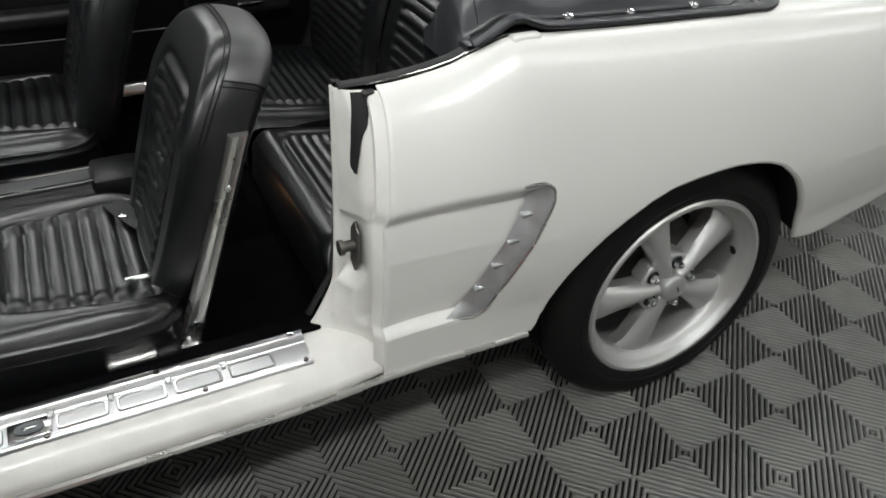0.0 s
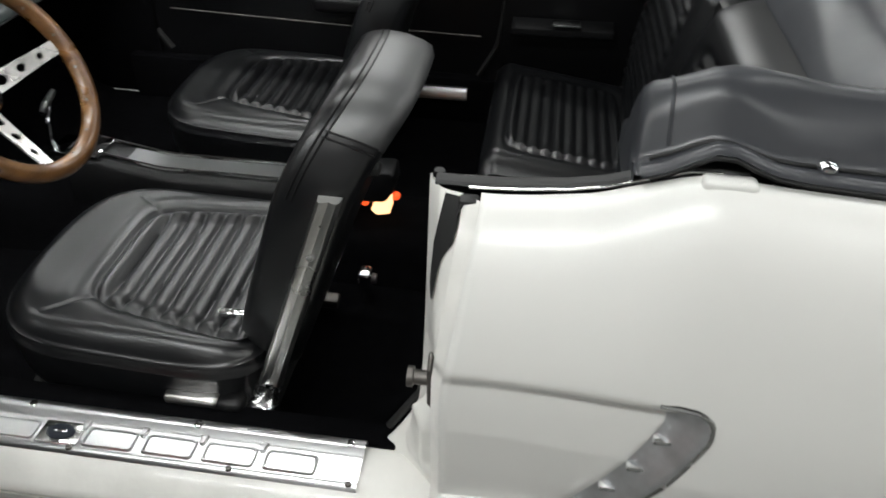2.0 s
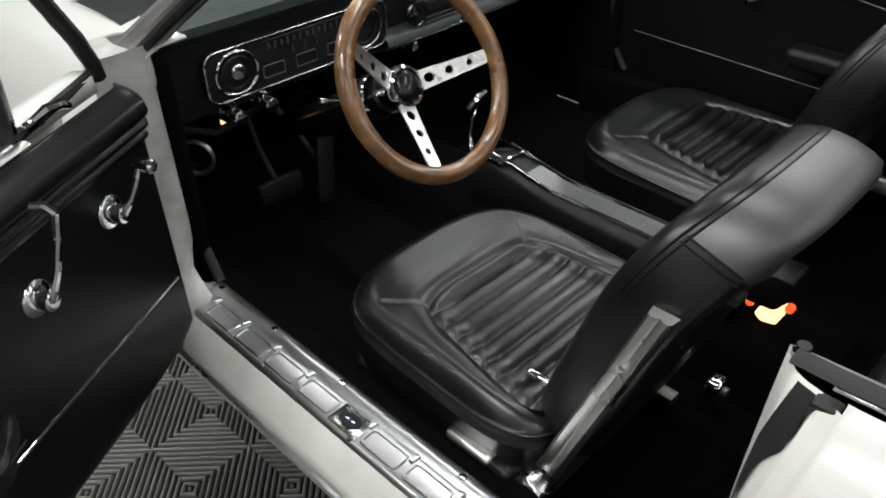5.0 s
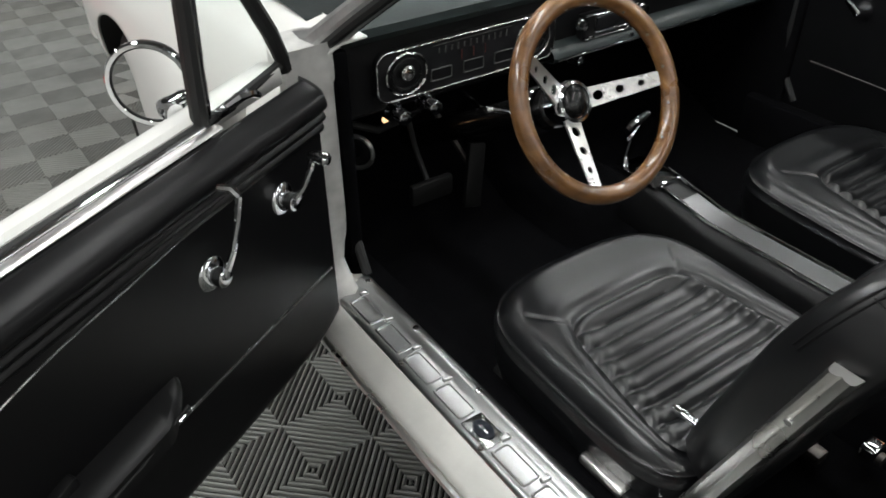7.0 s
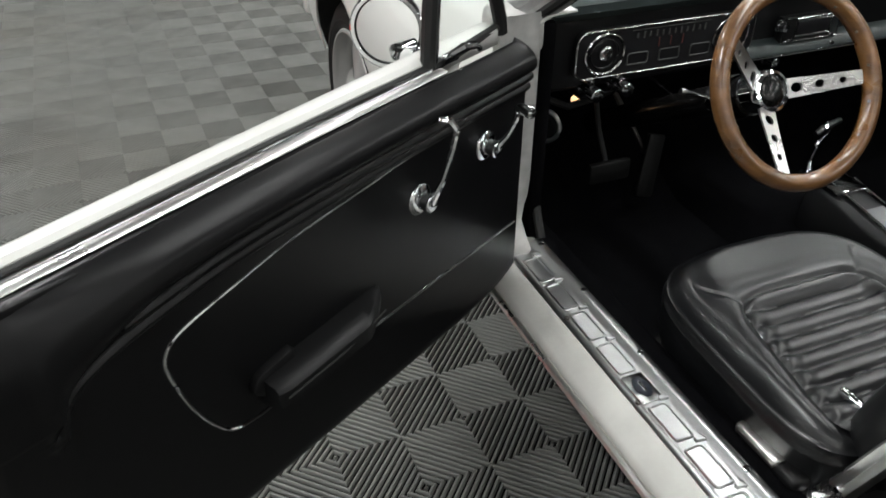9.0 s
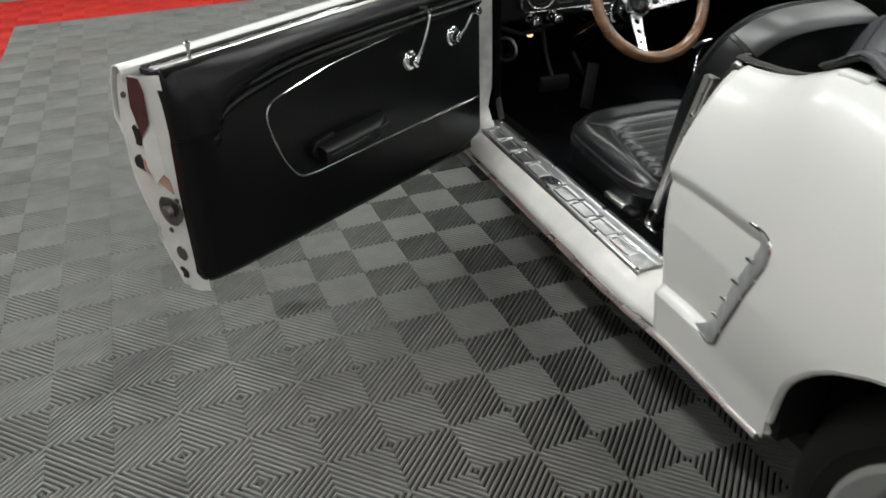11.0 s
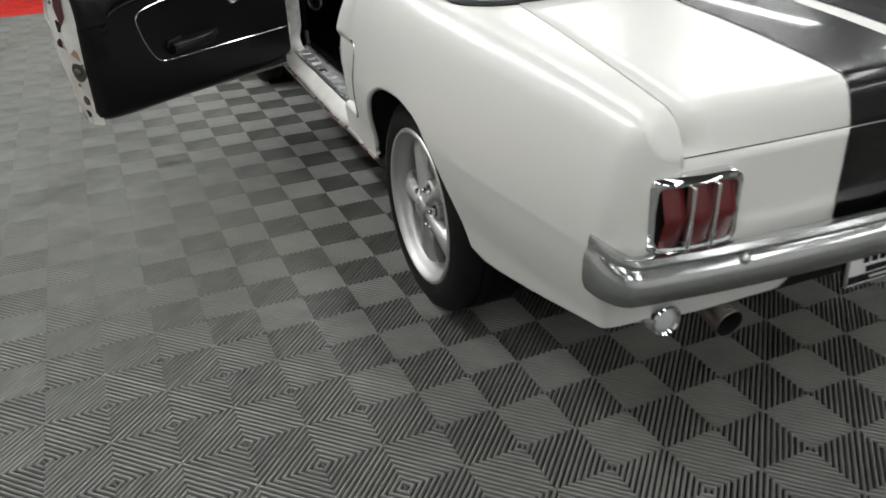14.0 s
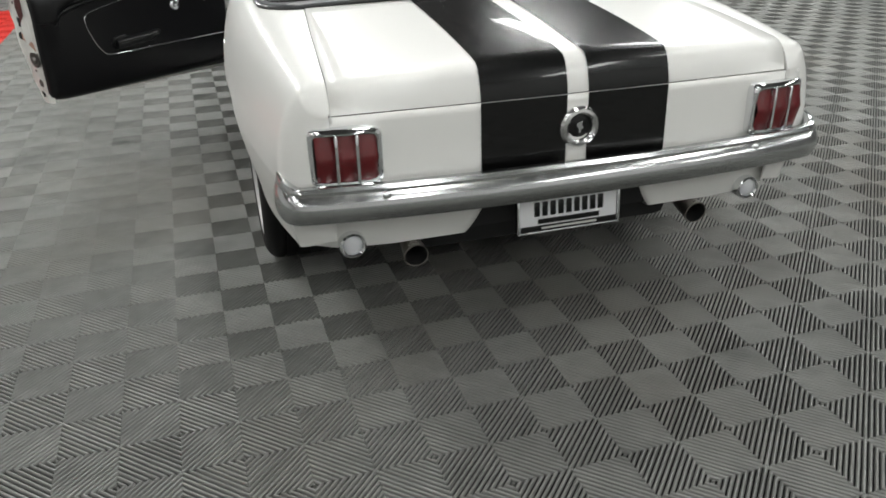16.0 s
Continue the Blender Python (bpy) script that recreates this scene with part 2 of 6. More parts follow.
def grid(rows, bm=None, close_u=False, close_v=False, flip=False):
    """Faces over a table of points."""
    bm = bm or bmesh.new()
    vs = [[bm.verts.new(p) for p in r] for r in rows]
    n, m = len(vs), len(vs[0])
    for i in range(n if close_u else n - 1):
        for j in range(m if close_v else m - 1):
            q = (vs[i][j], vs[(i + 1) % n][j], vs[(i + 1) % n][(j + 1) % m], vs[i][(j + 1) % m])
            if len(set(q)) == 4:
                try:
                    bm.faces.new(q if not flip else q[::-1])
                except ValueError:
                    pass
    return bm, vs


def tube(points, r, seg=10, closed=False, bm=None, caps=True, flat=1.0, up=(0, 0, 1)):
    """A round bar along points; r a number or one per point; flat squashes it across `up`."""
    pts = [Vector(p) for p in points]
    n = len(pts)
    rs = r if isinstance(r, (list, tuple)) else [r] * n
    rows = []
    for i, p in enumerate(pts):
        a = pts[(i - 1) % n] if closed or i > 0 else p
        b = pts[(i + 1) % n] if closed or i < n - 1 else p
        d = (b - a).normalized()
        u = Vector(up)
        if abs(d.dot(u)) > 0.97:
            u = Vector((1, 0, 0)) if abs(d.x) < 0.9 else Vector((0, 1, 0))
        s = d.cross(u).normalized()
        w = s.cross(d).normalized()
        rows.append([p + rs[i] * (math.cos(k * math.tau / seg) * s + flat * math.sin(k * math.tau / seg) * w) for k in range(seg)])
    bm, vs = grid(rows, bm, close_u=closed, close_v=True)
    if caps and not closed:
        bm.faces.new(vs[0])
        bm.faces.new(vs[-1][::-1])
    return bm


def spin(profile, axis="x", at=(0, 0, 0), seg=32, bm=None, m=None):
    """A turned shape: profile rows of (along the axis, radius)."""
    rows = []
    for h, r in profile:
        row = []
        for k in range(seg):
            a = k * math.tau / seg
            c, s = r * math.cos(a), r * math.sin(a)
            p = {"x": (h, c, s), "y": (s, h, c), "z": (c, s, h)}[axis]
            row.append(Vector(p) if m is None else m @ Vector(p))
        rows.append([p + Vector(at) for p in row])
    bm, vs = grid(rows, bm, close_v=True)
    bmesh.ops.remove_doubles(bm, verts=bm.verts[:], dist=1e-6)
    return bm


def box(c, s, bevel=0.0, seg=2, bm=None, m=None):
    b2 = bmesh.new()
    bmesh.ops.create_cube(b2, size=1)
    for v in b2.verts:
        v.co = Vector((v.co.x * s[0], v.co.y * s[1], v.co.z * s[2]))
    if bevel:
        bmesh.ops.bevel(b2, geom=b2.edges[:], offset=bevel, segments=seg, affect="EDGES", profile=0.5)
    t = Matrix.Translation(c)
    bmesh.ops.transform(b2, matrix=t if m is None else m @ t, verts=b2.verts[:])
    if bm is None:
        return b2
    me = bpy.data.meshes.new("tmp")
    b2.to_mesh(me)
    b2.free()
    bm.from_mesh(me)
    bpy.data.meshes.remove(me)
    return bm


def prism(outline, h0, h1, plane="yz", bevel=0.0, seg=2, m=None, bm=None):
    """A flat outline with thickness along the third axis."""
    b2 = bmesh.new()
    put = {"yz": lambda a, b, h: (h, a, b), "xz": lambda a, b, h: (a, h, b), "xy": lambda a, b, h: (a, b, h)}[plane]
    lo = [b2.verts.new(put(a, b, h0)) for a, b in outline]
    hi = [b2.verts.new(put(a, b, h1)) for a, b in outline]
    n = len(outline)
    b2.faces.new(lo[::-1])
    b2.faces.new(hi)
    for i in range(n):
        b2.faces.new((lo[i], lo[(i + 1) % n], hi[(i + 1) % n], hi[i]))
    bmesh.ops.recalc_face_normals(b2, faces=b2.faces[:])
    if bevel:
        bmesh.ops.bevel(b2, geom=b2.edges[:], offset=bevel, segments=seg, affect="EDGES", profile=0.5)
    if m is not None:
        bmesh.ops.transform(b2, matrix=m, verts=b2.verts[:])
    if bm is None:
        return b2
    me = bpy.data.meshes.new("tmp")
    b2.to_mesh(me)
    b2.free()
    bm.from_mesh(me)
    bpy.data.meshes.remove(me)
    return bm


def thick(ob, t, offset=-1.0):
    md = ob.modifiers.new("thick", "SOLIDIFY")
    md.thickness, md.offset = t, offset
    return ob


def tab(table):
    """Smooth interpolation through rows of (where, value)."""
    xs = [a for a, _ in table]
    ys = [b for _, b in table]
    if xs[0] > xs[-1]:
        xs, ys = xs[::-1], ys[::-1]
    n = len(xs)
    h = [xs[i + 1] - xs[i] for i in range(n - 1)]
    d = [(ys[i + 1] - ys[i]) / h[i] for i in range(n - 1)]
    g = [d[0]] + [0.0 if d[i - 1] * d[i] <= 0 else 2 * d[i - 1] * d[i] / (d[i - 1] + d[i]) for i in range(1, n - 1)] + [d[-1]]

    def f(x):
        if x <= xs[0]:
            return ys[0]
        if x >= xs[-1]:
            return ys[-1]
        i = max(k for k in range(n - 1) if xs[k] <= x)
        t = (x - xs[i]) / h[i]
        return (ys[i] * (1 + 2 * t) * (1 - t) ** 2 + h[i] * g[i] * t * (1 - t) ** 2
                + ys[i + 1] * t * t * (3 - 2 * t) + h[i] * g[i + 1] * t * t * (t - 1))
    return f


def mirror(bm, s):
    """The other side of the car for s = -1."""
    if s < 0:
        for v in bm.verts:
            v.co.x = -v.co.x
    return bm


def rounded(points, r, n=4):
    """A closed outline with its corners rounded."""
    out = []
    m = len(points)
    for i in range(m):
        p, a, b = Vector(points[i]), Vector(points[i - 1]), Vector(points[(i + 1) % m])
        da, db = (a - p), (b - p)
        k = min(r, da.length * 0.45, db.length * 0.45)
        s, e = p + da.normalized() * k, p + db.normalized() * k
        for j in range(n + 1):
            t = j / n
            q = (1 - t) ** 2 * s + 2 * t * (1 - t) * p + t * t * e
            out.append(tuple(q))
    return out


# ---- room ----
RX0, RX1, RY0, RY1 = -7.5, 7.5, -7.5, 9.0
floor = part("floor", box(((RX0 + RX1) / 2, (RY0 + RY1) / 2, -0.056), (RX1 - RX0, RY1 - RY0, 0.08)), SUEDE, smooth=False)
tagged(floor, "dark concrete slab under grey interlocking plastic floor tiles", "floor", kind="structure")
ceiling = part("ceiling", box(((RX0 + RX1) / 2, (RY0 + RY1) / 2, CEILING + 0.1), (RX1 - RX0 + 0.4, RY1 - RY0 + 0.4, 0.2)), CEILP, smooth=False)
tagged(ceiling, "dark grey showroom ceiling with tube lights", "ceiling", kind="structure")
for nm, c, sz in (("wall_west", (RX0 - 0.1, (RY0 + RY1) / 2, CEILING / 2), (0.2, RY1 - RY0 + 0.4, CEILING)),
                  ("wall_east", (RX1 + 0.1, (RY0 + RY1) / 2, CEILING / 2), (0.2, RY1 - RY0 + 0.4, CEILING)),
                  ("wall_south", ((RX0 + RX1) / 2, RY0 - 0.1, CEILING / 2), (RX1 - RX0, 0.2, CEILING)),
                  ("wall_north", ((RX0 + RX1) / 2, RY1 + 0.1, CEILING / 2), (RX1 - RX0, 0.2, CEILING))):
    pale = nm in ("wall_west", "wall_south")
    tagged(part(nm, box(c, sz), PALEWALL if pale else WALLP, smooth=False), "plain white painted showroom wall" if pale else "plain dark grey painted showroom wall", "wall", kind="structure")
lamp_master = None
for tx, ty in TUBES:
    if lamp_master is None:
        lamp_master = holder("ceiling_light", m=pose(tx, ty, CEILING))
        tagged(lamp_master, "white fluorescent ceiling light with lit diffuser", "ceiling light", group="ceiling lights")
        part("housing", box((0, 0, -0.04), (0.32, 2.50, 0.08), 0.01), CEILP, lamp_master)
        part("diffuser", box((0, 0, -0.09), (0.27, 2.44, 0.02), 0.004), TUBE_GLOW, lamp_master, "glowing white diffuser")
    else:
        copy_thing(lamp_master, pose(tx, ty, CEILING))

# ---- car body ----
car = holder("car")
tagged(car, "white classic convertible with black stripes, driver door open, top folded", "car")
TOP = tab([(2.0, 0.87), (1.0, 0.88), (0.70, 0.877), (0.62, 0.882), (0.56, 0.893), (0.50, 0.918), (0.44, 0.939), (0.36, 0.934), (0.20, 0.926), (0.0, 0.918), (-0.3, 0.900), (-0.6, 0.876), (-0.8, 0.853), (-0.9, 0.838), (-0.98, 0.82)])
XTOP = tab([(0.70, 0.705), (0.60, 0.708), (0.50, 0.722), (0.42, 0.734), (0.0, 0.738), (-0.4, 0.728), (-0.7, 0.715), (-0.9, 0.700)])
XMAX = tab([(3.0, 0.82), (1.75, 0.835), (0.70, 0.827), (0.45, 0.846), (0.2, 0.858), (0.0, 0.860), (-0.3, 0.846), (-0.6, 0.816), (-0.86, 0.782), (-0.98, 0.775)])
SEAMX = tab([(-0.2, 0.60), (-0.5, 0.625), (-0.88, 0.648), (-1.0, 0.652)])


def sat(v):
    return max(0.0, min(1.0, v))


CROWN = tab([(0.0, 0.0), (0.2, 0.025), (0.4, 0.105), (0.6, 0.245), (0.75, 0.395), (0.86, 0.55), (0.94, 0.73), (0.98, 0.87), (1.0, 1.0)])
LOWER = tab([(0.22, -0.11), (0.33, -0.052), (0.43, -0.034), (0.46, -0.026), (0.53, -0.010), (0.60, 0.0)])


def side_x(y, z):
    zt, xt, xm = TOP(y), XTOP(y), XMAX(y)
    if z > 0.60:
        return xm - (xm - xt) * CROWN((z - 0.60) / (zt - 0.60))
    return LOWER(z) * (1 - 0.45 * sat((y - 0.39) / 0.31)) + xm


ARCH = tab([(0.380, 0.330), (0.368, 0.40), (0.325, 0.515), (0.238, 0.607), (0.12, 0.657), (-0.01, 0.668), (-0.13, 0.648), (-0.22, 0.588), (-0.29, 0.50), (-0.335, 0.42), (-0.36, 0.365)])


def bottom(y):
    if y >= 0.380:
        return 0.338
    if y >= -0.36:
        return ARCH(y)
    return tab([(-0.36, 0.365), (-0.42, 0.352), (-0.6, 0.372), (-0.8, 0.402), (-0.95, 0.43)])(y)


GILL_REAR = tab([(0.440, 0.524), (0.446, 0.512), (0.458, 0.503), (0.480, 0.493), (0.50, 0.483), (0.54, 0.462), (0.60, 0.433), (0.65, 0.411), (0.685, 0.400), (0.702, 0.401), (0.714, 0.414)])


# the hollow in the side behind the door, closed by the gill ornament
def in_scallop(y, z):
    if not 0.30 < y <= 0.72:
        return 0.0
    z0, z1 = 0.432, 0.708 + 0.012 * sat((0.70 - y) / 0.26)
    edge = min((y - GILL_REAR(z) - 0.004) / 0.030, (z - z0) / 0.020, (z1 - z) / 0.036)
    edge = max(0.0, min(1.0, edge))
    return 0.026 * edge * edge * (3 - 2 * edge) * min(1.0, 0.75 + 0.25 * (0.72 - y) / 0.2)


# the front edge of the quarter leans back towards its top
def edge_lean(z):
    return 0.030 * sat((z - 0.66) / 0.21)


ROLL = tab([(0.0, 0.0), (0.02, 0.004), (0.04, 0.016), (0.055, 0.036), (0.066, 0.056)])


def quarter(s, name):
    ys = [0.705 - 0.012 * k for k in range(24)]
    ys += [y for y in [0.422, 0.415, 0.408, 0.40, 0.39, 0.38, 0.376, 0.371, 0.363, 0.352, 0.338, 0.325, 0.305, 0.275, 0.24, 0.19, 0.14, 0.08, 0.03, -0.02, -0.07, -0.12, -0.16, -0.20, -0.23, -0.26, -0.285, -0.305, -0.32, -0.335, -0.345, -0.355, -0.36] ]
    ys = sorted(set(round(y, 4) for y in ys), reverse=True) + [-0.38, -0.42, -0.48, -0.55, -0.62, -0.69, -0.75, -0.80, -0.84, -0.86]
    n = 120
    rows = []
    for y in ys:
        b, t = bottom(y), TOP(y)
        row = []
        for k in range(n + 1):
            z = b + (t - b) * k / n
            row.append((side_x(y, z) - in_scallop(y, z), y - edge_lean(z) * sat((y - 0.60) / 0.105), z))
        rows.append(row)
    # round the rear corner to the lamp
    for k in range(1, 9):
        a = radians(90 * k / 8)
        f = 1 - math.cos(a)
        y = -0.86 - 0.066 * math.sin(a)
        b, t = bottom(-0.86) + 0.02 * k / 8, TOP(y) - ROLL(-0.86 - y)
        row = []
        for j in range(n + 1):
            z = b + (t - b) * j / n
            lean = 0.035 * max(0.0, (0.62 - z) / 0.2) * math.sin(a)
            row.append((max(side_x(-0.86, min(z, TOP(-0.86))) - 0.090 * f, 0.6565 - 0.0001 * k), y + lean, z))
        rows.append(row)
    end = rows[-1]
    for xs, ys2 in ((0.672, -0.0012), (0.6545, -0.0018)):
        rows.append([(min(p[0], xs), p[1] + ys2, p[2]) for p in end])
    bm, vs = grid(rows)
    # the flat on top, in to the seam of the lid
    caps = []
    for r in rows:
        x, y, z = r[-1]
        if y < -0.055:
            sx = min(SEAMX(y), x - 0.004)
            caps.append([(x, y, z), (x - (x - sx) * 0.3, y, z + 0.004), (sx + 0.003, y, z + 0.006), (sx + 0.001, y, z - 0.004), (sx + 0.001, y, z - 0.018)])
    grid(caps, bm)
    bmesh.ops.remove_doubles(bm, verts=bm.verts[:], dist=0.0015)
    ob = part(name, mirror(bm, s), WHITE, car, angle=28)
    thick(ob, 0.004)
    # seam of the rear end cap
    part("end_cap_seam", mirror(tube([(side_x(-0.835, z) + 0.0002, -0.835, z) for z in [0.42 + 0.41 * k / 30 for k in range(31)]], 0.0011, 5), s), JAMB, car)
    # rolled lip of the wheel opening
    lip = [(side_x(y, bottom(y)) - 0.004, y, bottom(y) + 0.002) for y in ys if -0.36 <= y <= 0.3795]
    part("wheel_arch_lip", mirror(tube(lip, 0.008, 8), s), WHITE, car)
    inner = []
    for y in ys:
        if -0.36 <= y <= 0.3801:
            z = bottom(y)
            inner.append([(side_x(y, z) - 0.006, y + (0.012 if y > 0.2 else -0.012), z - 0.004), (0.70, y + (0.03 if y > 0.2 else -0.03), z + 0.02 * (z > 0.5)), (0.50, y * 1.1, z + 0.03 * (z > 0.5))])
    part("wheel_well", mirror(grid(inner)[0], s), DARK, car)
    return ob


quarter(-1, "left_quarter_panel")
quarter(1, "right_quarter_panel")


# tail panel, between and above the lamps
def tail_point(x, z):
    return (x, -0.929 - 0.012 * (1 - (x / 0.7) ** 2) + 0.10 * max(0.0, z - 0.60) * 0.35, z)


bm, _ = grid([[tail_point(-0.70 + 1.40 * i / 40, 0.565 + 0.209 * j / 10) for j in range(11)] for i in range(41)])
tail = part("tail_panel", bm, WHITE, car)
thick(tail, 0.004)


# lid of the trunk: flat top, rolled rear edge, short face
def lid_profile(x):
    a = abs(x) / 0.65
    crown = 0.022 * (1 - a * a)
    pts = []
    for y in (-0.205, -0.30, -0.40, -0.50, -0.60, -0.68, -0.75, -0.80, -0.835, -0.86):
        pts.append((y, TOP(y) + 0.006 + crown * (0.6 + 0.4 * (-y)) + 0.004))
    y0, z0 = pts[-1]
    bow = -0.014 * (1 - a * a)
    for dy, dz in ((-0.018, -0.006), (-0.033, -0.018), (-0.042, -0.034), (-0.050, -0.054), (-0.058, -0.080)):
        pts.append((y0 + dy + bow, z0 + dz))
    yl, zl = pts[-1]
    pts.append((yl - 0.002, 0.7765))
    pts.append((yl + 0.003, 0.7752))
    return pts


def lid_sheet(x0, x1, n, lift=0.0):
    rows = []
    for i in range(n + 1):
        u = x0 + (x1 - x0) * i / n
        row = []
        for y, z in lid_profile(u):
            x = u
            if abs(u) > 0.6:
                x = math.copysign(SEAMX(y) - 0.0015, u)
            row.append(Vector((x, y, z)))
        if lift:
            row2 = []
            for k, p in enumerate(row):
                d = (row[min(k + 1, len(row) - 1)] - row[max(k - 1, 0)])
                nrm = Vector((0, -d.z, d.y)).normalized()
                if nrm.z < -0.3 or (abs(nrm.z) <= 0.3 and nrm.y > 0):
                    nrm = -nrm
                row2.append(p + lift * nrm)
            row = row2
        rows.append(row)
    return grid(rows)[0]


lid = part("trunk_lid", lid_sheet(-0.61, 0.61, 48), WHITE, car)
thick(lid, 0.006)
for x0, x1 in ((-0.268, -0.030), (0.030, 0.268)):
    part("stripe", lid_sheet(x0, x1, 16, 0.0022), STRIPE, lid, "glossy black racing stripe", smooth=True)
    rows = [[Vector(tail_point(x0 + (x1 - x0) * i / 12, 0.575 + 0.199 * j / 6)) + Vector((0, -0.0025, 0)) for j in range(7)] for i in range(13)]
    part("stripe", grid(rows)[0], STRIPE, tail, "glossy black racing stripe")
for x, z in ((-0.012, 0.588), (0.008, 0.578)):
    part("stripe_dash", box((x, -0.9535, z), (0.075, 0.003, 0.006)), WHITE, tail)
part("lid_gap", grid([[(s * SEAMX(y), y, TOP(y) + (-0.012)) for s in (-1, 1)] for y in (-0.19, -0.5, -0.8, -0.90)])[0], DARK, car)
lock = part("trunk_lock", spin([(0.0, 0.0), (0.0, 0.020), (-0.006, 0.020), (-0.010, 0.016), (-0.012, 0.011), (-0.007, 0.009), (-0.009, 0.0)], "y", (0.008, -0.905, 0.806), 20), CHROME, lid, "small round chrome key lock")
# fuel cap
cap = holder("fuel_cap", car, m=pose(0.004, 0.024, -0.001))
part("cap_ring", spin([(-0.945, 0.056), (-0.968, 0.056), (-0.976, 0.050), (-0.978, 0.042), (-0.972, 0.035), (-0.962, 0.033), (-0.95, 0.033)], "y", (0.003, 0, 0.686), 40), WORN, cap, "polished chrome ring")
part("cap_centre", spin([(-0.95, 0.034), (-0.962, 0.034), (-0.966, 0.020), (-0.967, 0.0)], "y", (0.003, 0, 0.686), 32), STRIPE, cap, "black centre of the cap")
part("cap_emblem", prism([(-0.008, 0.012), (0.004, 0.016), (0.006, 0.004), (0.012, -0.004), (0.004, -0.006), (0.002, -0.016), (-0.003, -0.016), (-0.004, -0.004), (-0.010, 0.002)], -0.9705, -0.966, "xz", 0.001, 1, Matrix.Translation((0.003, 0, 0.686))), CHROME, cap)
part("cap_tab", box((-0.052, -0.957, 0.682), (0.016, 0.012, 0.022), 0.003), CHROME, cap)


# lower apron under the bumper
def apron(s):
    rows = []
    for i in range(21):
        x = 0.245 + (0.745 - 0.245) * i / 20
        turn = max(0.0, (x - 0.62) / 0.125)
        y = -0.884 + 0.06 * turn ** 2
        zb = 0.385 + 0.016 * (x > 0.5) * (x - 0.5) / 0.25
        row = []
        for j in range(9):
            z = 0.53 + (zb - 0.53) * j / 8
            xx = x + (0.050 * (j / 8 - 0.5) + 0.020 * (j / 8) ** 4) * max(0, 1 - i / 5)
            row.append((xx, y + 0.02 * (j / 8) ** 2, z))
        row.append((row[-1][0], y + 0.05, zb - 0.004))
        rows.append(row)
    ob = part("lower_apron", mirror(grid(rows)[0], s), WHITE, car)
    thick(ob, 0.003)


apron(-1)
apron(1)
part("underbody", box((0, -0.49, 0.435), (1.25, 0.76, 0.09), 0.03), DARK, car)
# unseen box added to block light and darken the floor below
part("fuel_tank", box((0, -0.52, 0.36), (0.80, 0.56, 0.10), 0.03), DARK, car)
part("axle_tube", tube([(-0.62, 0, 0.32), (0.62, 0, 0.32)], 0.04, 12), DARK, car)
part("floor_pan", box((0, 1.2, 0.235), (1.30, 2.4, 0.05)), DARK, car)
part("gearbox_tunnel_under", box((0, 1.4, 0.26), (0.25, 2.0, 0.10), 0.03), DARK, car)


# rear bumper
def bumper_plan(u):
    """Middle line of the face and how far the blade rises at its tips; u from -1 to 1."""
    a = abs(u)
    if a < 0.86:
        x = 0.742 * a / 0.86
        y = -0.994 + 0.046 * (x / 0.742) ** 2.5
        rise = 0.0
    else:
        k = (a - 0.86) / 0.14
        ang = radians(90 * k)
        x = 0.742 + 0.041 * math.sin(ang)
        y = -0.948 + 0.085 * (1 - math.cos(ang))
        rise = k
    return math.copysign(x, u), y, rise


SECTION = [(-0.022, 0.050), (-0.006, 0.060), (0.008, 0.058), (0.014, 0.046), (0.013, 0.036), (0.022, 0.026), (0.030, 0.006), (0.031, -0.014), (0.026, -0.036), (0.014, -0.054), (-0.004, -0.060), (-0.022, -0.054)]
rows = []
for i in range(97):
    u = -1 + 2 * i / 96
    x, y, rise = bumper_plan(u)
    xb, yb, _ = bumper_plan(min(1, u + 0.004))
    xa, ya, _ = bumper_plan(max(-1, u - 0.004))
    d = Vector((xb - xa, yb - ya, 0)).normalized()
    out = Vector((d.y, -d.x, 0))
    row = []
    for o, z in SECTION:
        zz = 0.562 + z * (0.83 + 0.10 * rise) + (0.016 * rise if z > 0 else 0.004 * rise)
        row.append(Vector((x, y, 0)) + out * o * (1 - 0.45 * rise) + Vector((0, 0, zz)))
    rows.append(row)
bm, vs = grid(rows, close_v=True)
bm.faces.new(vs[0])
bm.faces.new(vs[-1][::-1])
bumper = part("rear_bumper", bm, BUMPER, car, "polished chrome wrap-around rear bumper")
for x in (-0.535, 0.535):
    x0, y0, _ = bumper_plan(x / 0.742 * 0.86)
    part("bumper_bolt", spin([(-0.012, 0.0), (-0.012, 0.012), (-0.016, 0.011), (-0.020, 0.006), (-0.021, 0.0)], "y", (x, y0 - 0.008, 0.584), 14), CHROME, bumper)


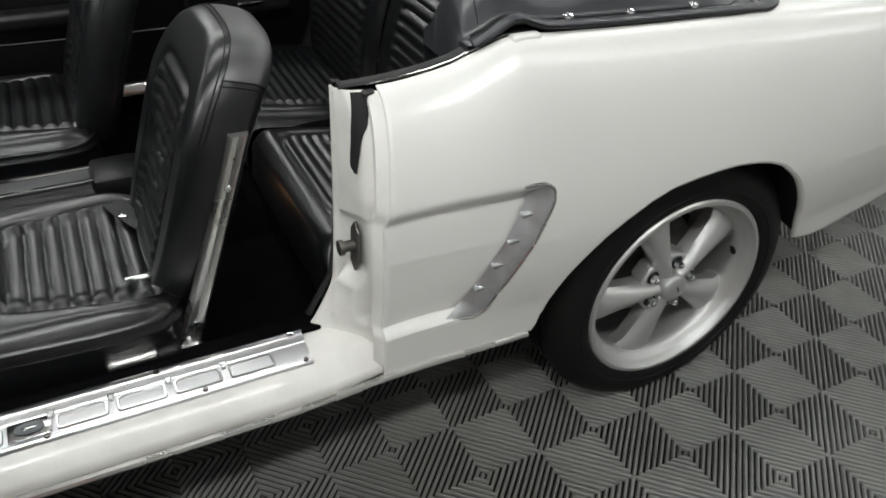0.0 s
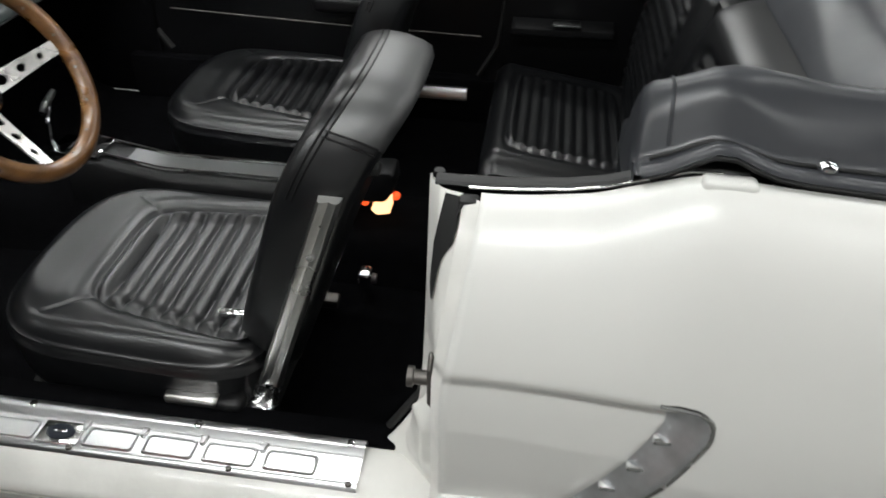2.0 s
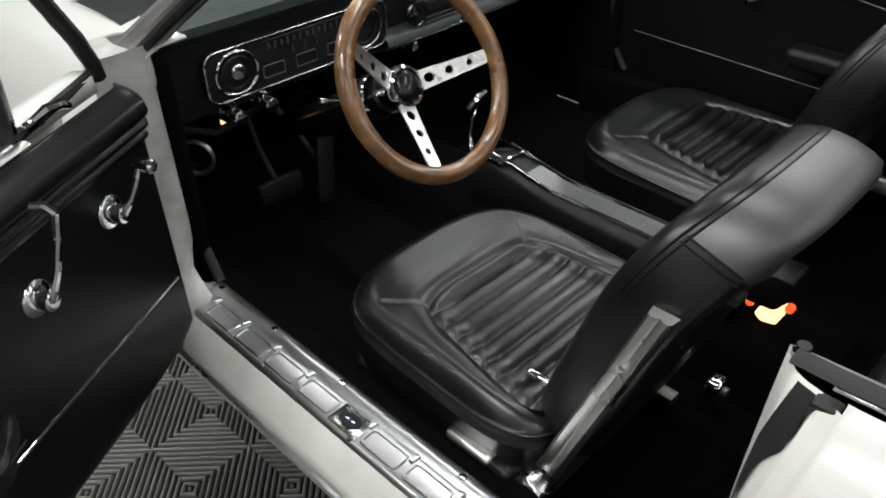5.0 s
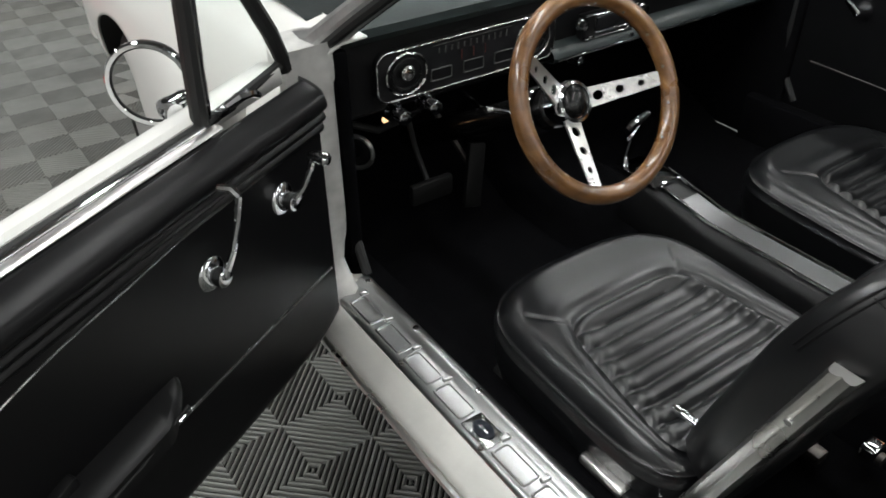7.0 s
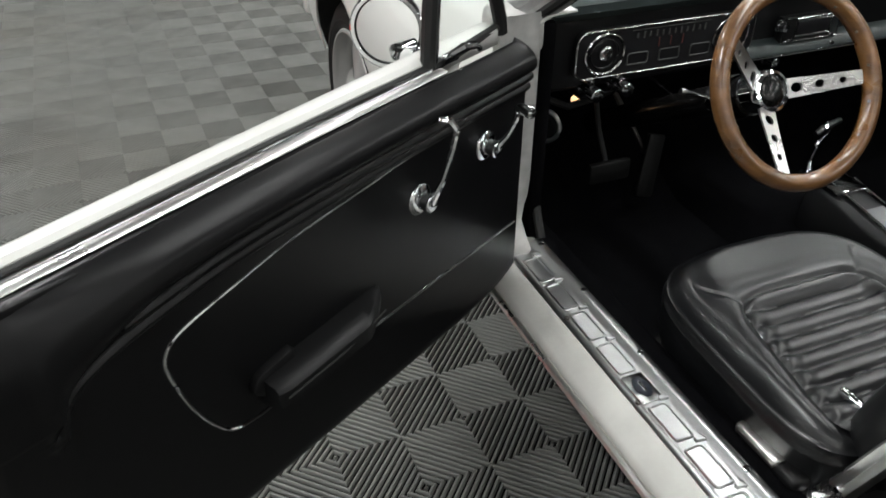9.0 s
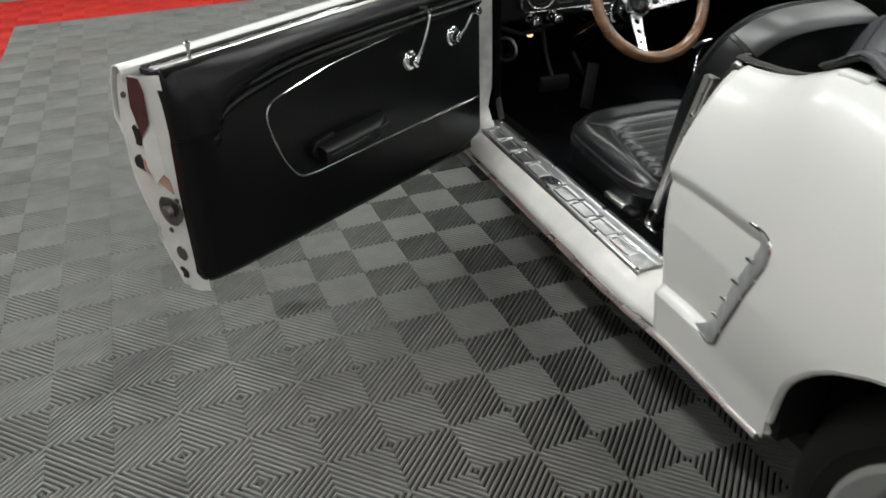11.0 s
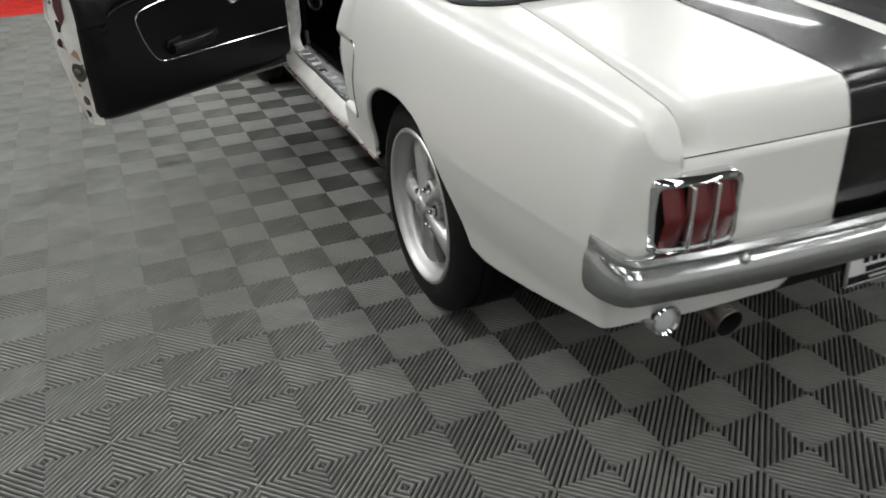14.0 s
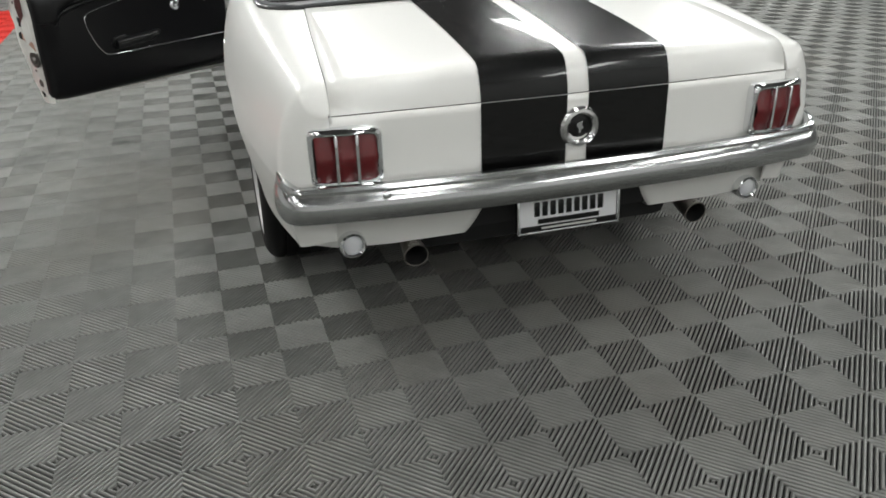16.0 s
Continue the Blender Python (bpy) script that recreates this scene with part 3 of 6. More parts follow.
def tail_lamp(s):
    h = holder("tail_lamp", car, m=pose(0, 0.013, 0))
    cx, cz, w, hh = 0.622, 0.676, 0.178, 0.142

    def ring(k, y, grow):
        out = []
        for i in range(48):
            a = i * math.tau / 48
            c, sn = math.cos(a), math.sin(a)
            e = 0.22
            x = math.copysign(abs(c) ** e, c) * (w / 2 + grow)
            z = math.copysign(abs(sn) ** e, sn) * (hh / 2 + grow)
            wrap = 0.030 * max(0.0, x / (w / 2)) ** 2
            out.append((cx + x, y + wrap, cz + z))
        return out

    bm, vs = grid([ring(0, -0.925, 0.004), ring(0, -0.962, 0.004), ring(0, -0.970, 0.0), ring(0, -0.973, -0.006), ring(0, -0.971, -0.011), ring(0, -0.960, -0.013)], close_v=True)
    part("bezel", mirror(bm, s), CHROME, h, "chrome lamp bezel")
    bw = 0.0485
    for k in (-1, 0, 1):
        x = cx + k * 0.0510 - 0.001
        yy = -0.961 + 0.030 * max(0.0, (x - cx) / (w / 2)) ** 2
        rows = []
        for i in range(9):
            u = -1 + 2 * i / 8
            rows.append([(x + u * bw / 2, yy - 0.005 * (1 - abs(u) ** 3) - 0.017 * (1 - abs(v)) + 0.002 * v, cz + v * (hh / 2 - 0.012)) for v in [-1 + 2 * j / 10 for j in range(11)]])
        part("lens", mirror(grid(rows)[0], s), LENS, h, "ribbed dark red lens")
        if k < 1:
            xd = x + 0.0255
            yd = -0.975 + 0.030 * max(0.0, (xd - cx) / (w / 2)) ** 2
            part("divider", mirror(box((xd, yd, cz), (0.008, 0.016, hh - 0.018), 0.002), s), CHROME, h, "chrome upright between the lenses")
    part("lamp_back", mirror(box((cx, -0.935, cz), (w - 0.02, 0.02, hh - 0.02)), s), DARK, h)
    # round reversing lamp and the tail pipe below
    r = holder("reversing_lamp", car, m=pose(0, 0.026, 0))
    rx, rz = 0.613, 0.409
    part("bezel", mirror(spin([(-0.86, 0.037), (-0.913, 0.037), (-0.922, 0.0355), (-0.926, 0.031), (-0.922, 0.026), (-0.914, 0.0245)], "y", (rx, 0, rz), 32), s), CHROME, r)
    part("lens", mirror(spin([(-0.916, 0.0255), (-0.921, 0.022), (-0.925, 0.014), (-0.927, 0.0)], "y", (rx, 0, rz), 28), s), WHITE_LENS, r, "clear ribbed lens")
    p = holder("tail_pipe", car, m=pose(0, 0.050, -0.004))
    m = Matrix.Rotation(radians(8), 4, "X")
    part("pipe", mirror(spin([(0.30, 0.026), (0.02, 0.027), (-0.05, 0.031), (-0.080, 0.0350), (-0.083, 0.0360), (-0.085, 0.0345), (-0.084, 0.0320)], "y", (0.440, -0.86, 0.366), 32, m=m), s), SOOT, p, "sooty metal exhaust tip")
    part("pipe_inside", mirror(spin([(-0.084, 0.0323), (-0.04, 0.029), (0.03, 0.026), (0.03, 0.0)], "y", (0.440, -0.86, 0.366), 28, m=m), s), DARK, p)
    part("hanger", mirror(box((0.470, -0.840, 0.395), (0.012, 0.03, 0.05), 0.003), s), DARK, p)


tail_lamp(-1)
tail_lamp(1)

# number plate, hung under the bumper
plate = holder("number_plate", car, m=pose(0.006, -0.908, 0.432, -5, 0, 0))
part("plate_blank", box((0, 0, 0), (0.300, 0.003, 0.100), 0.001), PLATE, plate, "white plate")
part("plate_frame", prism([(-0.158, -0.058), (0.158, -0.058), (0.158, 0.056), (-0.158, 0.056)], 0.003, 0.006, "xz"), STRIPE, plate, "black backing")
for c, sz in (((0, -0.004, -0.0545), (0.316, 0.008, 0.007)), ((0.1545, -0.004, 0), (0.007, 0.008, 0.112)), ((-0.1545, -0.004, 0), (0.007, 0.008, 0.112))):
    part("frame_bar", box(c, sz, 0.002), CHROME, plate)
part("frame_banner", box((0, -0.003, -0.043), (0.296, 0.004, 0.015), 0.001), STRIPE, plate)
part("frame_banner", box((0, -0.003, 0.048), (0.296, 0.004, 0.012), 0.001), STRIPE, plate)
part("small_print", box((0.0, -0.0055, -0.043), (0.17, 0.002, 0.006)), PRINT, plate)
part("print_bar", box((0.0, -0.003, -0.024), (0.19, 0.002, 0.014)), STRIPE, plate)
for k in range(9):
    part("letter_bar", box((-0.098 + 0.0245 * k, -0.003, 0.013), (0.0165, 0.002, 0.042), 0.002), STRIPE, plate)


# ---- sill, jambs and front of the body ----
def sill(s):
    prof = [(0.688, 0.30), (0.688, 0.392), (0.696, 0.395), (0.755, 0.394), (0.775, 0.388), (0.788, 0.376), (0.808, 0.362), (0.815, 0.352), (0.812, 0.338), (0.795, 0.325), (0.74, 0.30)]
    rows = [[(x - (0.818 - side_x(min(y, 0.7), 0.345)) * sat((0.84 - y) / 0.14) * sat((x - 0.70) / 0.06), y, z) for x, z in prof] for y in [0.425 + (1.86 - 0.425) * k / 30 for k in range(31)]]
    part("rocker_panel", mirror(grid(rows)[0], s), JAMB if s < 0 else WHITE, car, angle=50)
    part("rocker_moulding", mirror(tube([(side_x(y, 0.336) + 0.004, y, 0.333) for y in (0.390, 0.50, 0.60, 0.69)] + [(0.812, 0.80, 0.334), (0.817, 0.90, 0.334), (0.817, 1.0, 0.334), (0.817, 1.86, 0.334)], 0.0080, 8), s), BRUSHED, car, "thin bright moulding under the door")
    # black strip added below the rocker as its shadow
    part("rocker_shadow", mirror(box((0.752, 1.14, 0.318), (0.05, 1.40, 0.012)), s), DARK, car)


sill(-1)
sill(1)


def scuff_plate(s):
    h = holder("scuff_plate", car)
    y0, y1 = 0.828, 1.742 if s < 0 else 1.06
    prof = [(0.684, 0.375), (0.686, 0.404), (0.692, 0.4095), (0.706, 0.4085), (0.713, 0.402), (0.720, 0.4003), (0.759, 0.399), (0.767, 0.396), (0.770, 0.388)]
    if s > 0:
        prof = [(x - 0.07, z - 0.03) for x, z in prof]
    rows = [[(x, y, z) for x, z in prof] for y in [y0 + (y1 - y0) * k / 40 for k in range(41)]]
    part("plate_body", mirror(grid(rows)[0], s), SCUFF, h, "polished stamped metal sill plate", angle=60)
    # pressed windows along the outer strip
    slots = [0.933, 1.027, 1.121, 1.215, 1.294, 1.373, 1.467, 1.561, 1.655]
    for k, y in enumerate(slots):
        if s > 0 or k == 4:
            continue
        out = []
        for cx, cy, a0 in ((0.749, y + 0.031, 0), (0.731, y + 0.031, 90), (0.731, y - 0.031, 180), (0.749, y - 0.031, 270)):
            out += [(cx + 0.0065 * math.cos(radians(a0 + d)), cy + 0.0065 * math.sin(radians(a0 + d))) for d in (0, 30, 60, 90)]
        rows = []
        for g, z in ((1.16, 0.3990), (1.08, 0.4028), (0.96, 0.4028), (0.86, 0.3975), (0.5, 0.397)):
            rows.append([(0.740 + (px - 0.740) * g, y + (py - y) * (1 + (g - 1) * 0.5), z) for px, py in out])
        bm, vs = grid(rows, close_v=True)
        bm.faces.new(vs[-1])
        part("pressed_window", mirror(bm, s), SCUFF, h)
        part("pressed_tick", mirror(prism(rounded([(0.714, y + 0.041), (0.730, y + 0.044), (0.730, y + 0.050), (0.714, y + 0.053)], 0.002), 0.398, 0.4065, "xy", 0.002, 2), s), SCUFF, h)
    if s > 0:
        for dx in (0.640, 0.668, 0.690):
            part("plate_rib", tube([(dx, y0 + 0.005, 0.3745), (dx, y1 - 0.005, 0.3745)], 0.0028, 6), SCUFF, h)
        return
    part("badge_plate", mirror(box((0.740, slots[4], 0.4010), (0.042, 0.066, 0.004), 0.002), s), WORN, h)
    bm = spin([(0.4035, 0.0), (0.4035, 0.020), (0.4055, 0.019), (0.4058, 0.0)], "z", (0, 0, 0), 28)
    for v in bm.verts:
        v.co = Vector((0.740 + v.co.x * 0.72, slots[4] + v.co.y * 1.15, v.co.z))
    part("badge_oval", mirror(bm, s), BLUE, h, "dark enamel oval badge")
    part("badge_line", mirror(box((0.740, slots[4], 0.4062), (0.005, 0.022, 0.0012), 0.0005), s), CHROME, h)
    for y in (0.85, 1.09, 1.36, 1.55, 1.72):
        part("screw", mirror(spin([(0.407, 0.007), (0.412, 0.006), (0.4135, 0.0)], "z", (0.699, y, 0), 12), s), CHROME, h)
    for y in (0.82, 1.0, 1.25, 1.48, 1.71):
        part("screw", mirror(spin([(0.398, 0.005), (0.402, 0.004), (0.403, 0.0)], "z", (0.7635, y + 0.02, 0), 10), s), STEEL, h)


scuff_plate(-1)
scuff_plate(1)


def door_jamb(s):
    # rear pillar of the door opening: flange, window slot, ledge and latch box pressed into it
    fwd = tab([(0.36, 0.115), (0.42, 0.07), (0.50, 0.035), (0.62, 0.028), (0.90, 0.022)])
    def face(a, z):
        """A place on the pillar: a runs from the outer skin to the cabin."""
        xo = side_x(0.705, max(z, 0.345)) - in_scallop(0.705, z)
        xi = 0.662
        if a <= 0:
            return (xo, 0.705 - edge_lean(z), z)
        y = 0.704 + fwd(z) * sat((a - 0.3) / 0.6) ** 1.3 + 0.006 * sat(a / 0.06)
        y += 0.008 * math.exp(-((a - 0.14) / 0.05) ** 2) - 0.007 * math.exp(-((a - 0.28) / 0.04) ** 2)
        y += 0.026 * sat((a - 0.30) / 0.08) * sat((0.80 - a) / 0.10) * sat((0.548 - z) / 0.03) * sat((z - 0.40) / 0.05)
        y += 0.009 * sat((z - 0.652 + 0.03 * (a - 0.5)) / 0.010) * sat((a - 0.2) / 0.1) * sat((0.86 - a) / 0.06)
        y += 0.008 * math.exp(-((a - 0.95) / 0.035) ** 2)
        return (xo + (xi - xo) * a, y - edge_lean(z) * (1 - sat((a - 0.05) / 0.40)), z)

    rows = []
    for k in range(73):
        z = 0.36 + (0.874 - 0.36) * k / 72
        row = [face(j / 30, z) for j in range(31)]
        row.append((0.658, 0.66, z))
        rows.append(row)
    part("door_pillar", mirror(grid(rows)[0], s), JAMB if s < 0 else PANEL, car, "white painted door pillar with marks" if s < 0 else "", angle=50)
    # slot that takes the side window
    inner = tab([(0.748, 0.47), (0.758, 0.54), (0.80, 0.48), (0.872, 0.36)])
    outer = tab([(0.748, 0.43), (0.775, 0.38), (0.82, 0.30), (0.872, 0.10)])
    rows = []
    for k in range(33):
        z = 0.748 + (0.872 - 0.748) * k / 32
        row = []
        for j in range(9):
            p = face(outer(z) + (inner(z) - outer(z)) * j / 8, z)
            row.append((p[0], p[1] + 0.003, p[2]))
        rows.append(row)
    part("window_slot", mirror(grid(rows)[0], s), DARK, car)
    part("well_plate", mirror(box((0.690, 0.415, 0.343), (0.11, 0.03, 0.105)), s), DARK, car)
    part("slot_rubber", mirror(box((0.707, 0.688, 0.864), (0.020, 0.024, 0.020), 0.005), s), SEAL, car)
    part("door_seal", mirror(tube([(0.664, 0.728, 0.88), (0.662, 0.735, 0.62), (0.660, 0.75, 0.50), (0.655, 0.80, 0.41)], 0.0065, 8), s), SEAL, car)
    st = holder("door_striker", car)
    part("striker_plate", mirror(prism([(-0.030, -0.045), (-0.010, -0.060), (0.012, -0.030), (0.014, 0.035), (-0.006, 0.050), (-0.022, 0.030)], 0.722, 0.729, "xz", 0.002, 1, Matrix.Translation((0.735, 0, 0.60))), s), STEEL, st)
    part("striker_pin", mirror(spin([(0.725, 0.010), (0.748, 0.010), (0.749, 0.014), (0.757, 0.014), (0.758, 0.0)], "y", (0.728, 0, 0.600), 16), s), STEEL, st)
    # gill ornament at the end of the hollow
    g = holder("gill_ornament", car)
    rows, rim = [], []
    for k in range(41):
        z = 0.440 + (0.713 - 0.440) * k / 40
        yr = GILL_REAR(z)
        wd = 0.048 + 0.014 * sat((0.475 - z) / 0.03) - 0.008 * sat((z - 0.70) / 0.013)
        xo = side_x(yr, z)
        hug = 1 - 0.60 * sat((z - 0.694) / 0.019) - 0.65 * sat((0.462 - z) / 0.022)
        rows.append([(xo - 0.0205 * hug, yr + wd, z), (xo - 0.0115 * hug, yr + wd * 0.78, z), (xo - 0.0040 * hug, yr + wd * 0.50, z), (xo + 0.0020, yr + wd * 0.28, z), (xo + 0.0045, yr + 0.008, z), (xo + 0.0052, yr + 0.003, z), (xo + 0.0036, yr - 0.002, z), (xo - 0.002, yr - 0.005, z)])
        rim.append((xo + 0.0034, yr + 0.002, z))
    part("gill_body", mirror(grid(rows)[0], s), GILL, g, "grey metal side gill with bright fins", angle=60)
    xt, yt, zt = rim[-1]
    rim += [(xt, yt + 0.008, zt + 0.004), (xt - 0.002, yt + 0.024, zt + 0.005), (xt - 0.006, yt + 0.046, zt + 0.003)]
    xb, yb, zb = rim[0]
    rim = [(xb - 0.014, yb + 0.056, zb - 0.002), (xb - 0.006, yb + 0.028, zb - 0.003), (xb, yb + 0.010, zb - 0.002)] + rim
    part("gill_rim", mirror(tube(rim, 0.0034, 8), s), WORN, g, "bright rim of the gill")
    for z in (0.655, 0.604, 0.553, 0.502):
        yr = GILL_REAR(z)
        xo = side_x(yr, z)
        part("fin", mirror(box((xo - 0.0130, yr + 0.034, z + 0.001), (0.012, 0.030, 0.0070), 0.0026, 2, m=None), s), CHROME, g)
    # belt moulding along the top of the opening
    pts = [(XTOP(y) - 0.008, y, TOP(y) + 0.003) for y in (0.69, 0.64, 0.58, 0.54, 0.50, 0.46, 0.43)]
    part("belt_trim", mirror(tube(pts, 0.0020, 8), s), WORN, car)
    pts = [(XTOP(y) - 0.028, y, TOP(y) - 0.001) for y in (0.730, 0.69, 0.64, 0.58, 0.54, 0.50, 0.46, 0.40)]
    part("belt_rubber", mirror(tube(pts, 0.011, 8, flat=0.45), s), SEAL, car)
    # chrome cap drawn in white paint, its bright reflection put in as colour
    part("belt_end_cap", mirror(box((0.737, 0.425, TOP(0.425) - 0.005), (0.022, 0.056, 0.020), 0.006, 3), s), WHITE, car, "small chrome cap where the boot cover starts, whitened for its shine")


door_jamb(-1)
door_jamb(1)


# front fenders, hood, cowl
def front_side_x(y, z):
    xm = tab([(1.74, 0.838), (2.4, 0.85), (2.7, 0.85), (3.2, 0.82), (3.45, 0.78)])(y)
    zt = tab([(1.74, 0.872), (2.3, 0.86), (2.9, 0.835), (3.45, 0.78)])(y)
    return tab([(0.25, xm - 0.10), (0.34, xm - 0.05), (0.50, xm - 0.01), (0.62, xm), (0.72, xm - 0.02), (zt - 0.05, xm - 0.07), (zt - 0.012, xm - 0.11), (zt, xm - 0.15)])(z), zt


def fender(s):
    rows = []
    for k in range(45):
        y = 1.775 + (3.44 - 1.775) * k / 44
        d = abs(y - 2.72)
        b = 0.36 if d > 0.385 else 0.33 + math.sqrt(max(0.0, 0.385 ** 2 - d * d)) * 0.90
        zt = front_side_x(y, 0.5)[1]
        row = [(front_side_x(y, b + (zt - b) * j / 20)[0], y, b + (zt - b) * j / 20) for j in range(21)]
        x, _, z = row[-1]
        row += [(x - 0.05, y, z + 0.003), (0.56 if y > 2.12 else min(x - 0.052, 0.684), y, z + 0.004)]
        rows.append(row)
    ob = part("front_fender", mirror(grid(rows)[0], s), WHITE, car)
    thick(ob, 0.004)
    inner = []
    for k in range(25):
        y = 2.72 - 0.385 + 0.77 * k / 24
        d = abs(y - 2.72)
        z = 0.33 + math.sqrt(max(0.0, 0.385 ** 2 - d * d)) * 0.90
        inner.append([(front_side_x(y, z)[0] - 0.006, y, z), (0.50, y, z + 0.03)])
    part("wheel_well", mirror(grid(inner)[0], s), DARK, car)
    # hinge pillar and cowl side
    zs = [0.38 + (0.88 - 0.38) * k / 16 for k in range(17)]
    rows = []
    for z in zs:
        curve = 0.10 * max(0.0, (0.47 - z) / 0.09) ** 2
        slim = 0.024 * sat((0.52 - z) / 0.08)
        rows.append([(0.80, 1.785, z), (0.792, 1.772 - curve * 0.5, z), (0.765, 1.770 - curve * 0.8, z), (0.712 + slim, 1.775 - curve, z), (0.696 + slim, 1.786 - curve, z), (0.690 + slim, 1.86, z)])
    part("hinge_pillar", mirror(grid(rows)[0], s), HINGE if s < 0 else PANEL, car, "white painted hinge pillar with scuffs, shade put into its grey" if s < 0 else "")
    part("pillar_seal", mirror(tube([(0.684, 1.797, 0.86), (0.682, 1.797, 0.60), (0.686, 1.787, 0.48), (0.690, 1.74, 0.41)], 0.010, 8), s), SEAL, car)
    part("kick_panel", mirror(box((0.690, 2.02, 0.56), (0.03, 0.50, 0.60), 0.01), s), CARPET, car)
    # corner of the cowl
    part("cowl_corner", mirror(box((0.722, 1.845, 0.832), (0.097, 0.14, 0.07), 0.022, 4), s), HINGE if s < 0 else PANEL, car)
    hing = [(0.775, 1.765, 0.62), (0.80, 1.74, 0.62)]
    part("door_check_arm", mirror(tube(hing, 0.010, 8), s), STEEL, car)


fender(-1)
fender(1)
rows = []
for k in range(25):
    y = 2.10 + (3.46 - 2.10) * k / 24
    zt = tab([(2.10, 0.885), (2.6, 0.875), (3.1, 0.845), (3.46, 0.78)])(y)
    rows.append([(0.57 * u, y, zt + 0.035 * (1 - u * u) + (0.012 if abs(u) < 0.45 else 0.0)) for u in [-1 + 2 * j / 28 for j in range(29)]])
thick(part("hood", grid(rows)[0], WHITE, car), 0.006)
part("cowl", grid([[(0.62 * u, y, z + 0.025 * (1 - u * u)) for u in [-1 + j / 10 for j in range(21)]] for y, z in ((2.12, 0.875), (2.02, 0.872), (1.96, 0.868))])[0], WHITE, car)
part("nose", prism([(-0.78, 0.40), (0.78, 0.40), (0.78, 0.70), (0.60, 0.78), (-0.60, 0.78), (-0.78, 0.70)], 3.40, 3.46, "xz", 0.015), WHITE, car)


# windscreen frame
def a_pillar(s):
    pts = [(0.715, 1.90, 0.835), (0.700, 1.83, 0.858), (0.675, 1.755, 0.920), (0.655, 1.66, 0.988), (0.635, 1.55, 1.066), (0.612, 1.43, 1.15), (0.58, 1.36, 1.20)]
    part("windscreen_pillar", mirror(tube(pts, [0.030, 0.028, 0.024, 0.022, 0.02, 0.02, 0.02], 10), s), PILLAR, car, "dull grey metal windscreen pillar")
    part("pillar_trim", mirror(tube([(x - 0.022, y - 0.014, z + 0.004) for x, y, z in pts], 0.014, 8), s), SEAL, car, "dark worn inner pillar trim")
    part("pillar_rubber", mirror(tube([(x + 0.010, y - 0.026, z) for x, y, z in pts[:-1]], 0.010, 8), s), SEAL, car)


a_pillar(-1)
a_pillar(1)
part("windscreen_header", tube([(-0.585, 1.365, 1.197), (-0.5, 1.345, 1.215), (-0.25, 1.33, 1.225), (0, 1.325, 1.23), (0.25, 1.33, 1.225), (0.5, 1.345, 1.215), (0.585, 1.365, 1.197)], 0.024, 10), WHITE, car)
g = part("windscreen_glass", grid([[(u * w, y + dy * (1 - u * u), z) for u in [-1 + j / 6 for j in range(13)]] for y, z, w, dy in ((1.84, 0.875, 0.69, 0.24), (1.66, 0.99, 0.65, 0.17), (1.48, 1.11, 0.62, 0.08), (1.37, 1.20, 0.58, -0.03))])[0], GLASS, car)
g.visible_shadow = False

